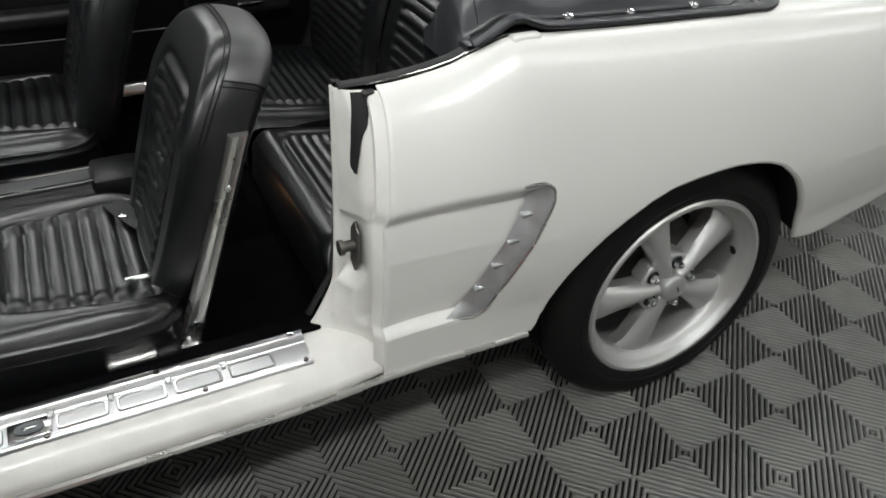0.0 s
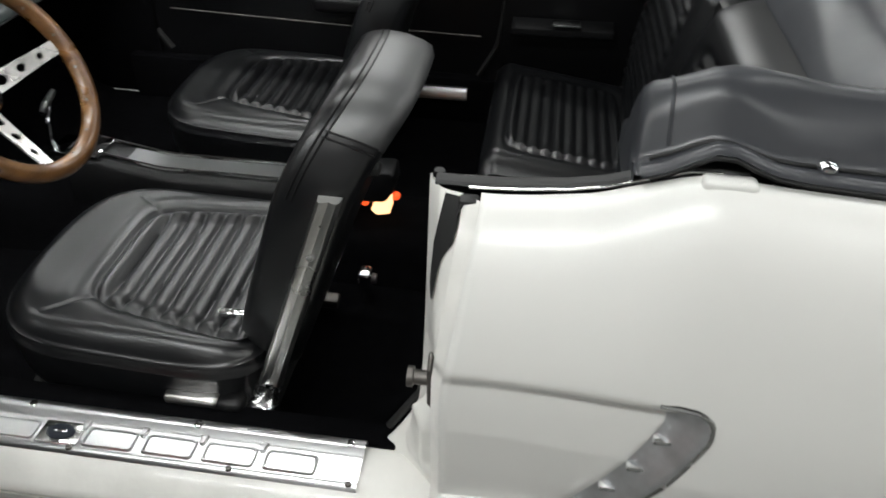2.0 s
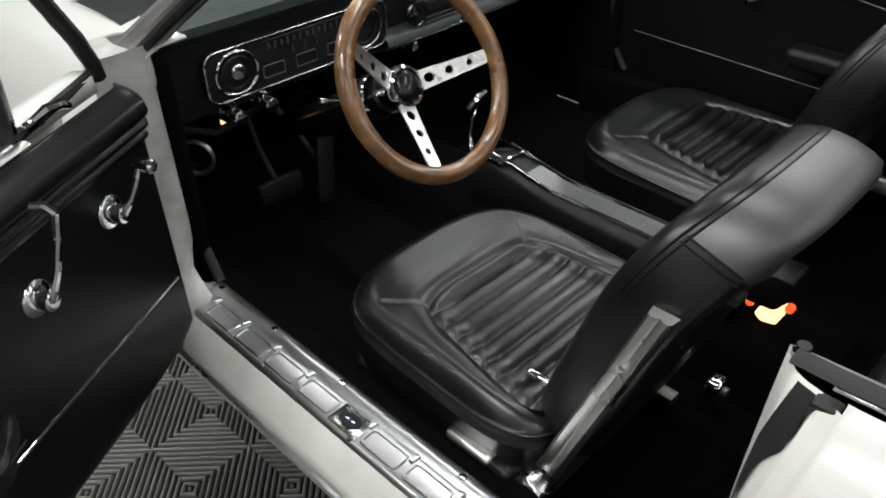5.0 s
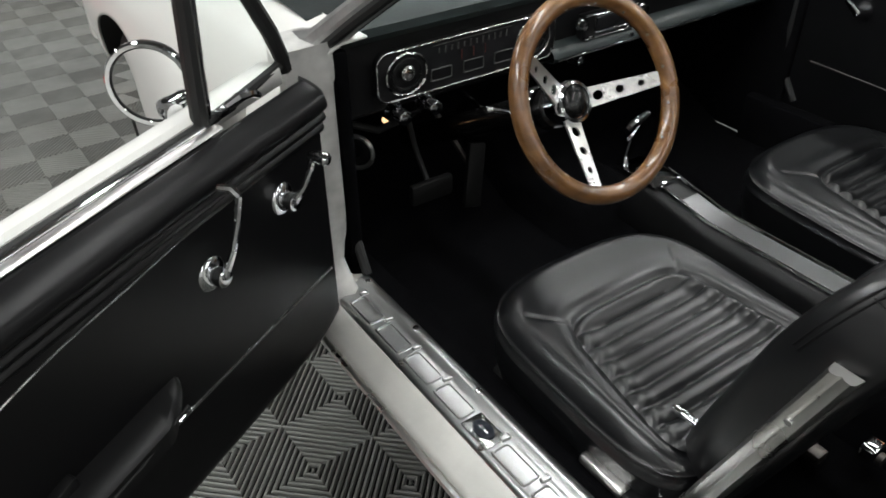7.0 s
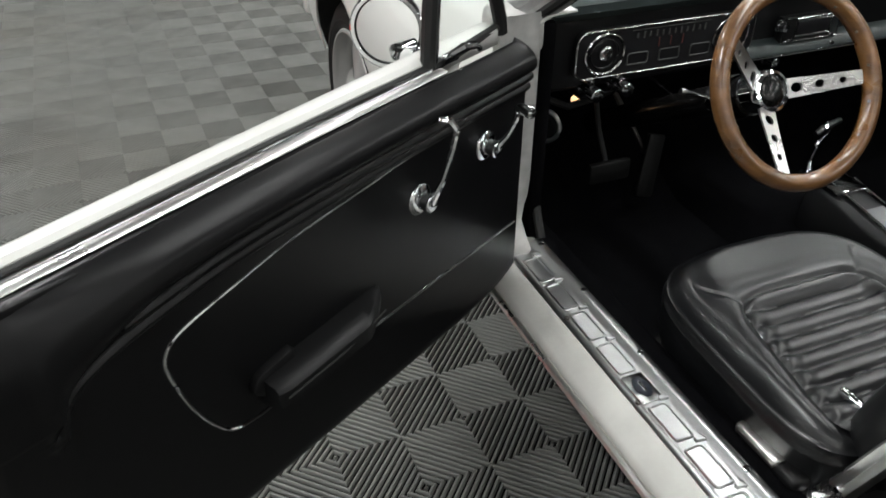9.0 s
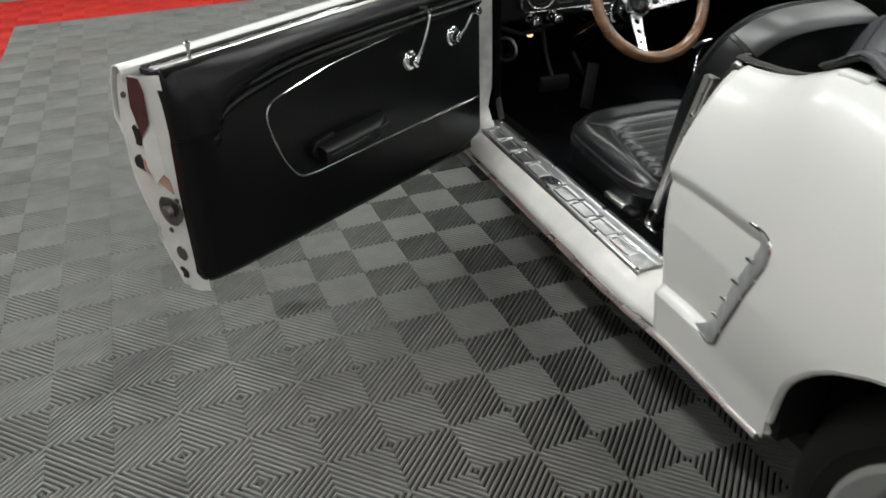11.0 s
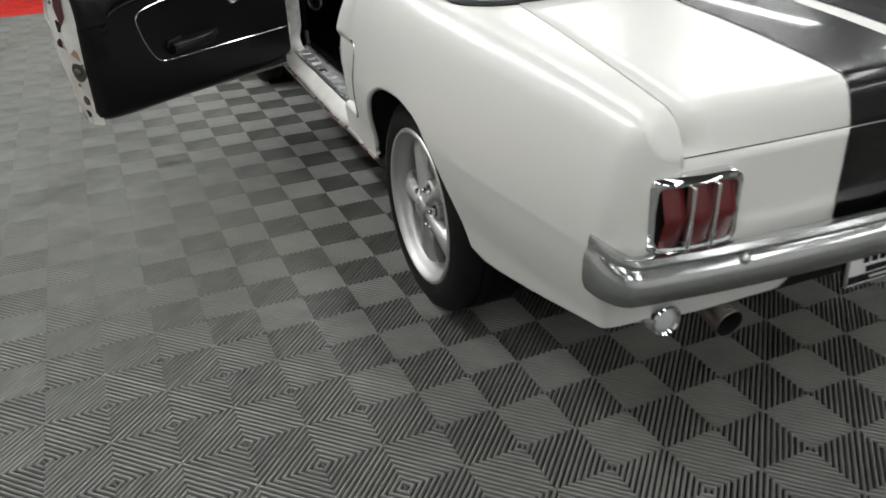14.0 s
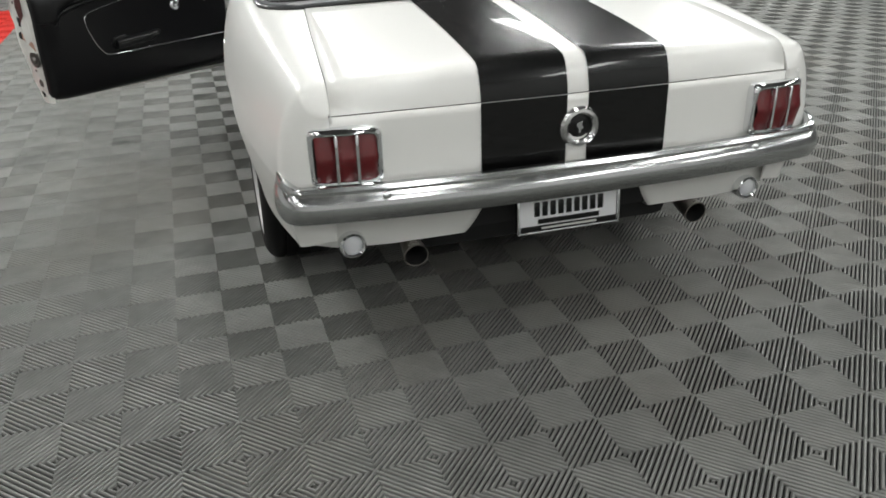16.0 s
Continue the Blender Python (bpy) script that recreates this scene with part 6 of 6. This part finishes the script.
part("hem_seam", tube([r[8] + Vector((0, 0, 0.002)) for r in body[3:-3]], 0.0022, 6), SEAL, boot)
for s in (-1, 1):
    for y in (0.33, 0.20, 0.055, -0.10):
        part("snap", spin([(0, 0.0105), (0.004, 0.010), (0.007, 0.006), (0.0075, 0.0)], "z", (s * (XTOP(y) - 0.020), y, TOP(y) + 0.020), 14), CHROME, boot, "round chrome snap")
for k in range(7):
    u = -0.45 + 0.15 * k
    part("snap", spin([(0, 0.0105), (0.004, 0.010), (0.007, 0.006), (0.0075, 0.0)], "z", (u, -0.190 - 0.035 * (1 - (u / 0.62) ** 2), TOP(-0.2) + 0.024 + 0.022 * (1 - (u / 0.62) ** 2)), 14), CHROME, boot)

# ---- dashboard ----
dash = holder("dashboard", car, "black padded dashboard with bright instrument bezel")
rows = []
for i in range(31):
    x = -0.672 + 1.344 * i / 30
    rows.append([(x, y, z) for y, z in ((2.12, 0.872), (2.02, 0.872), (1.93, 0.866), (1.885, 0.858), (1.868, 0.846), (1.866, 0.832), (1.880, 0.815), (1.885, 0.70), (1.885, 0.672), (1.90, 0.660), (2.05, 0.655))])
part("dash_body", grid(rows)[0], PLASTIC, dash)
part("dash_pad", grid([[(-0.682 + 1.364 * i / 20, y, z) for y, z in ((2.115, 0.877), (2.02, 0.8775), (1.93, 0.872), (1.880, 0.864), (1.860, 0.850), (1.858, 0.834), (1.874, 0.818))] for i in range(21)])[0], DASHTOP, dash, "dark green-black padded top")
cl = [(-0.600, 0.722), (-0.600, 0.790), (-0.585, 0.806), (-0.165, 0.806), (-0.150, 0.790), (-0.150, 0.722), (-0.165, 0.706), (-0.585, 0.706)]
part("cluster_face", prism(rounded(cl, 0.02), 1.868, 1.884, "xz"), GAUGE, dash, "dark instrument panel")
part("cluster_bezel", tube([(x, 1.866, z) for x, z in rounded(cl, 0.02)], 0.0022, 8, closed=True), WORN, dash, "chrome instrument bezel")
for x in (-0.535, -0.215):
    part("dial_ring", tube([(x + 0.046 * math.cos(a * math.tau / 28), 1.862, 0.757 + 0.042 * math.sin(a * math.tau / 28)) for a in range(28)], 0.003, 6, closed=True), WORN, dash)
    part("dial_ring", tube([(x + 0.034 * math.cos(a * math.tau / 24), 1.863, 0.757 + 0.031 * math.sin(a * math.tau / 24)) for a in range(24)], 0.0025, 6, closed=True), PLASTIC, dash)
part("vent_knob", spin([(1.866, 0.017), (1.856, 0.016), (1.852, 0.012), (1.851, 0.0)], "y", (-0.535, 0, 0.760), 18), WORN, dash)
for k in range(12):
    part("scale_mark", box((-0.455 + 0.0155 * k, 1.8665, 0.785), (0.004, 0.002, 0.014 if k % 2 else 0.010)), DULL, dash)
part("scale_line", box((-0.37, 1.8665, 0.797), (0.20, 0.002, 0.002)), DULL, dash)
for k in range(3):
    out = [(-0.475 + 0.080 * k, 0.724), (-0.475 + 0.080 * k + 0.05, 0.724), (-0.475 + 0.080 * k + 0.05, 0.748), (-0.475 + 0.080 * k, 0.748)]
    part("gauge_frame", tube([(x, 1.866, z) for x, z in rounded(out, 0.004)], 0.0016, 6, closed=True), DULL, dash)
for k in (0, 1, 2):
    part("needle_line", box((-0.40 + 0.03 * k, 1.8665, 0.765), (0.002, 0.002, 0.02), m=None), BURGUNDY, dash)
# radio, knobs and switches
part("radio", box((0.015, 1.872, 0.748), (0.17, 0.024, 0.060), 0.006), PLASTIC, dash)
part("radio_dial", box((0.015, 1.858, 0.752), (0.095, 0.006, 0.030), 0.003), GAUGE, dash)
part("radio_trim", tube([(x, 1.857, z) for x, z in ((-0.036, 0.734), (0.066, 0.734), (0.066, 0.770), (-0.036, 0.770))], 0.003, 6, closed=True), CHROME, dash)
part("radio_surround", tube([(x, 1.859, z) for x, z in ((-0.064, 0.722), (0.094, 0.722), (0.094, 0.776), (-0.064, 0.776))], 0.0028, 6, closed=True), CHROME, dash, "chrome radio surround")
for x in (-0.046, 0.076):
    part("radio_tab", box((x, 1.857, 0.726), (0.018, 0.006, 0.008), 0.002), CHROME, dash)
part("lower_dash_pad", grid([[(-0.130 + 0.785 * i / 24, y, z) for y, z in ((1.886, 0.714), (1.868, 0.708), (1.853, 0.697), (1.849, 0.686), (1.855, 0.676), (1.886, 0.670))] for i in range(25)])[0], DASHTOP, dash, "padded lower edge of the dash")
part("lower_dash_trim", tube([(-0.12, 1.848, 0.682), (0.3, 1.848, 0.682), (0.64, 1.848, 0.684)], 0.003, 8), CHROME, dash)
part("passenger_dash_trim", tube([(0.12, 1.862, 0.80), (0.4, 1.862, 0.802), (0.64, 1.864, 0.804)], 0.003, 8), WORN, dash)


def pull_knob(x, z, r, out):
    part("knob", spin([(1.885, r * 0.5), (1.885 - out * 0.5, r * 0.5), (1.885 - out * 0.55, r), (1.885 - out * 0.95, r * 0.95), (1.885 - out, r * 0.6), (1.885 - out, 0.0)], "y", (x, 0, z), 18), CHROME, dash, "chrome pull knob")
    part("knob_collar", spin([(1.887, r * 1.35), (1.880, r * 1.3), (1.878, r * 0.7)], "y", (x, 0, z), 18), CHROME, dash)


pull_knob(-0.565, 0.680, 0.0155, 0.055)
pull_knob(-0.492, 0.682, 0.0155, 0.055)
pull_knob(-0.085, 0.680, 0.012, 0.04)
pull_knob(0.075, 0.700, 0.012, 0.035)
part("heater_knob", spin([(1.862, 0.014), (1.856, 0.013), (1.854, 0.010), (1.842, 0.0095), (1.840, 0.0)], "y", (0.11, 0, 0.762), 14), CHROME, dash)
part("heater_knob", spin([(1.862, 0.014), (1.856, 0.013), (1.854, 0.010), (1.842, 0.0095), (1.840, 0.0)], "y", (-0.08, 0, 0.762), 14), CHROME, dash)
part("brake_release", tube([(-0.35, 1.90, 0.655), (-0.345, 1.84, 0.640), (-0.342, 1.80, 0.636)], [0.005, 0.005, 0.010], 10), CHROME, dash)
part("courtesy_bulb", spin([(1.972, 0.0), (1.974, 0.006), (1.981, 0.0105), (1.990, 0.010), (1.996, 0.006)], "y", (-0.484, 0, 0.590), 14), HOT_GLOW, dash, "lit courtesy bulb under the dash")
part("bulb_shroud", box((-0.484, 1.950, 0.632), (0.080, 0.090, 0.012), 0.004), PLASTIC, dash)
part("wire_loom", tube([(-0.62, 1.95, 0.64), (-0.55, 1.91, 0.615), (-0.47, 1.92, 0.62), (-0.40, 1.93, 0.645)], 0.008, 6), DARK, dash)
for ob in dash.children:
    kind = ob.name.split(".")[0]
    if kind in ("cluster_face", "cluster_bezel", "dial_ring", "vent_knob", "scale_mark", "scale_line", "gauge_frame", "needle_line", "radio", "radio_dial", "radio_trim", "radio_surround", "radio_tab", "heater_knob"):
        ob.location = (0.030, 0.0, -0.014)
    elif kind in ("knob", "knob_collar"):
        ob.location = (0.036, 0.0, -0.014)
spk = holder("kick_panel_vent", car, "round chrome-ringed vent on the kick panel")
mk = Matrix.Translation((-0.592, 1.935, 0.566)) @ Matrix.Rotation(radians(-48), 4, "Z")
part("vent_ring", tube([mk @ Vector((0.037 * math.cos(k * math.tau / 28), 0, 0.037 * math.sin(k * math.tau / 28))) for k in range(28)], 0.005, 8, closed=True), BRUSHED, spk)
part("vent_cone", spin([(0.02, 0.0), (0.012, 0.02), (0.0, 0.036)], "y", (0, 0, 0), 24, m=mk), PLASTIC, spk)
part("vent_boss", spin([(-0.004, 0.0), (-0.004, 0.010), (0.012, 0.012)], "y", (0, 0, 0), 16, m=mk), CHROME, spk)
# pedals
ped = holder("brake_pedal", car, "black rubber brake pedal on its arm")
part("pad", box((-0.438, 1.885, 0.446), (0.110, 0.020, 0.052), 0.008, 2), RUBBER, ped)
part("arm", tube([(-0.438, 1.895, 0.455), (-0.445, 1.935, 0.53), (-0.455, 1.97, 0.66)], 0.006, 8), DARK, ped)
ped = holder("accelerator_pedal", car, "black rubber accelerator pedal")
part("pad", box((0, 0, 0), (0.052, 0.016, 0.16), 0.006, 2, m=pose(-0.262, 1.960, 0.388, -14, 16, 0)), RUBBER, ped)
part("arm", tube([(-0.262, 1.968, 0.40), (-0.272, 2.04, 0.46), (-0.28, 2.12, 0.52)], 0.007, 8), STEEL, ped)
mat = holder("floor_mat", car, "black rubber floor mat in the driver footwell")
part("mat", grid([[(-0.60 + 0.36 * i / 12, 1.42 + 0.44 * j / 12, carpet_z(-0.42, 1.42 + 0.44 * j / 12) + 0.012 + 0.002 * math.sin(i * 1.3) * math.sin(j * 0.9)) for i in range(13)] for j in range(13)])[0], CARPET, mat)

# ---- steering wheel ----
st = holder("steering_wheel", car, "wooden rim steering wheel with drilled metal spokes")
HUB = Vector((-0.366, 1.556, 0.759))
tilt = radians(28.6)
n_out = Vector((0, -math.cos(tilt), math.sin(tilt)))
e_r = Vector((1, 0, 0))
e_u = Vector((0, math.sin(tilt), math.cos(tilt)))
RW, DISH = 0.164, 0.082


def W(r, a, o=0.0):
    """Place on the wheel: radius, angle from the right-hand side, towards the driver."""
    return HUB + e_r * (r * math.cos(a)) + e_u * (r * math.sin(a)) + n_out * o


part("rim", tube([W(RW, k * math.tau / 72, DISH) for k in range(72)], 0.0160, 14, closed=True, up=tuple(n_out)), WOOD, st, "varnished wood rim")
for k in range(15):
    a = k * math.tau / 15 + 0.1
    p = W(RW - 0.0138, a, DISH + 0.008)
    mrv = Matrix.Translation(p) @ (n_out * 0.6 - (p - HUB - n_out * DISH).normalized()).to_track_quat("Z", "Y").to_matrix().to_4x4()
    part("rivet", spin([(-0.001, 0.003), (0.0008, 0.0026), (0.0011, 0.0)], "z", (0, 0, 0), 8, m=mrv), STEEL, st)
SPOKES = (radians(-1), radians(143), radians(-109))
for a in SPOKES:
    d = e_r * math.cos(a) + e_u * math.sin(a)
    side = n_out.cross(d)
    rows = []
    holes = (0.052, 0.086, 0.120)
    bm = bmesh.new()
    # two edge strips and bridges leave round holes through the spoke
    def sp(r, w, o):
        return HUB + d * r + side * w + n_out * (o + 0.012 + (DISH - 0.014) * max(0.0, (r - 0.036) / (RW - 0.042)))
    hw = lambda r: 0.0180 - 0.050 * (r - 0.036)
    gap = [(0.034, 0.0)]
    for hr, rad in zip(holes, (0.0088, 0.0070, 0.0054)):
        gap += [(hr - rad * math.cos(k * math.pi / 16), rad * math.sin(k * math.pi / 16)) for k in range(17)]
    gap.append((RW - 0.006, 0.0))
    for sgn in (-1, 1):
        rows = []
        for r, g in gap:
            w1 = hw(r)
            rows.append([sp(r, sgn * max(g, 0.0), 0.003), sp(r, sgn * w1, 0.003), sp(r, sgn * w1, -0.001), sp(r, sgn * max(g, 0.0), -0.001)])
        grid(rows, bm, close_v=True)
    part("spoke", bm, BRUSHED, st, "drilled brushed metal spoke", angle=30)
mh = Matrix.Translation(HUB) @ n_out.to_track_quat("Z", "Y").to_matrix().to_4x4()
part("hub", spin([(-0.060, 0.036), (-0.010, 0.036), (0.004, 0.039), (0.016, 0.039), (0.022, 0.0365), (0.024, 0.031), (0.020, 0.029)], "z", (0, 0, 0), 36, m=mh), CHROME, st, "polished hub")
part("horn_button", spin([(0.016, 0.030), (0.0215, 0.029), (0.025, 0.022), (0.027, 0.012), (0.0275, 0.0)], "z", (0, 0, 0), 32, m=mh), STRIPE, st, "black horn button with bright emblem")
part("horn_emblem", prism([(-0.010, 0.012), (0.002, 0.018), (0.006, 0.008), (0.014, 0.004), (0.005, -0.002), (0.004, -0.016), (-0.002, -0.016), (-0.003, -0.004), (-0.012, 0.000)], 0.027, 0.0290, "xy", 0.0008, 1, mh @ Matrix.Scale(0.8, 4)), STEEL, st)
part("column", tube([HUB - n_out * 0.03, HUB - n_out * 0.10, HUB - n_out * 0.30, HUB - n_out * 0.60], [0.040, 0.032, 0.028, 0.028], 16), STRIPE, st, "black steering column")
part("column_collar", spin([(-0.115, 0.036), (-0.110, 0.042), (-0.070, 0.044), (-0.060, 0.040)], "z", (0, 0, 0), 28, m=mh), CHROME, st)
part("turn_lever", tube([HUB - n_out * 0.09 - e_r * 0.03, HUB - n_out * 0.08 - e_r * 0.098 + e_u * 0.024, HUB - n_out * 0.08 - e_r * 0.106 + e_u * 0.026, HUB - n_out * 0.08 - e_r * 0.116 + e_u * 0.029], [0.003, 0.003, 0.006, 0.006], 8), WORN, st)

# ---- floor tiles ----
CELL = 0.14991
TILE_W = 2 * CELL
TURN = radians(1.25)
TX, TY = 0.0566, -0.0853


def tile_mesh(name, w, mat, margin=0.0003):
    """Diagonal ribs in four fields, rings of diamonds round the middle and the corners."""
    verts, faces = [], []
    n = 8
    p = CELL / n
    half = 0.29 * p
    h = CELL - margin
    depth = 0.0078
    for sx in (-1, 1):
        for sy in (-1, 1):
            for k in range(0, 2 * n + 1):
                c = k * p
                lines = []
                for d, z in ((-half - 0.0008, -depth), (-half, -0.0042), (-half * 0.72, -0.0014), (-half * 0.3, 0.0), (half * 0.3, 0.0), (half * 0.72, -0.0014), (half, -0.0042), (half + 0.0008, -depth)):
                    q = min(max(c + d, 0.0), 2 * h)
                    a = (min(q, h), max(0.0, q - h))
                    b = (max(0.0, q - h), min(q, h))
                    lines.append(((a[0] * sx, a[1] * sy, z), (b[0] * sx, b[1] * sy, z)))
                base = len(verts)
                for a, b in lines:
                    verts += [a, b]
                for j in range(7):
                    f = (base + 2 * j, base + 2 * j + 1, base + 2 * j + 3, base + 2 * j + 2)
                    faces.append(f if sx * sy < 0 else f[::-1])
    # near-black sheet under the ribs: shade of the gaps put in as colour
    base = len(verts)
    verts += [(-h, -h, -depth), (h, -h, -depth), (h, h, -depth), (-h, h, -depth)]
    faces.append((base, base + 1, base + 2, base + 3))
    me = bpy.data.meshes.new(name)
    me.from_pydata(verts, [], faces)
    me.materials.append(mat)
    me.materials.append(GAP_SHADE)
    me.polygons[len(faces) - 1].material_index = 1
    me.polygons.foreach_set("use_smooth", np.array([True] * (len(faces) - 1) + [False]))
    return me, verts, faces


grey_mesh, TV, TF = tile_mesh("tile", TILE_W, TILE)
red_mesh, _, _ = tile_mesh("red_tile", TILE_W, RED)
rot = Matrix.Rotation(TURN, 4, "Z")
near, far = [], []
for i in range(-30, 31):
    for j in range(-30, 34):
        x, y, _ = rot @ Vector((i * TILE_W, j * TILE_W, 0))
        x, y = x + TX, y + TY
        if not (RX0 + 0.2 < x < RX1 - 0.2 and RY0 + 0.2 < y < RY1 - 0.2):
            continue
        red = (-11 <= i <= -9 and 6 <= j <= 22) or (-11 <= i and 20 <= j <= 22)
        gap = max(0.0, -x - 2.4, x + 0.2 if y > -1.0 else x - 1.0) + max(0.0, y - 2.6, -2.9 - y)
        (far if gap > 0.05 else near).append((gap, i, j, x, y, red))
near.sort()
far += near[300:]
for _, i, j, x, y, red in near[:300]:
    ob = new("tile", red_mesh if red else grey_mesh)
    ob.parent = floor
    ob.matrix_basis = Matrix.Translation((x, y, 0.0)) @ rot
for nm, mat, pick in (("grey_tiles", TILE, False), ("red_tiles", RED, True)):
    lot = [t for t in far if t[5] == pick]
    V = np.array(TV, dtype=np.float64)
    F = np.array(TF, dtype=np.int64)
    c, s = math.cos(TURN), math.sin(TURN)
    base = np.stack([V[:, 0] * c - V[:, 1] * s, V[:, 0] * s + V[:, 1] * c, V[:, 2]], 1)
    allv = np.concatenate([base + np.array([t[3], t[4], 0.0]) for t in lot])
    allf = np.concatenate([F + k * len(V) for k in range(len(lot))])
    me = bpy.data.meshes.new(nm)
    me.vertices.add(len(allv))
    me.vertices.foreach_set("co", allv.ravel())
    me.loops.add(allf.size)
    me.loops.foreach_set("vertex_index", allf.ravel())
    me.polygons.add(len(allf))
    me.polygons.foreach_set("loop_start", np.arange(0, allf.size, 4))
    me.update(calc_edges=True)
    me.materials.append(mat)
    me.materials.append(GAP_SHADE)
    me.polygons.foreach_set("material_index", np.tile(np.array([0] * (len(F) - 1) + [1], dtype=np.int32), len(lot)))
    me.polygons.foreach_set("use_smooth", np.tile(np.array([True] * (len(F) - 1) + [False]), len(lot)))
    ob = new(nm, me)
    tagged(ob, "red ribbed interlocking floor tiles" if pick else "grey ribbed interlocking floor tiles", kind="stuff")
    ob.parent = floor
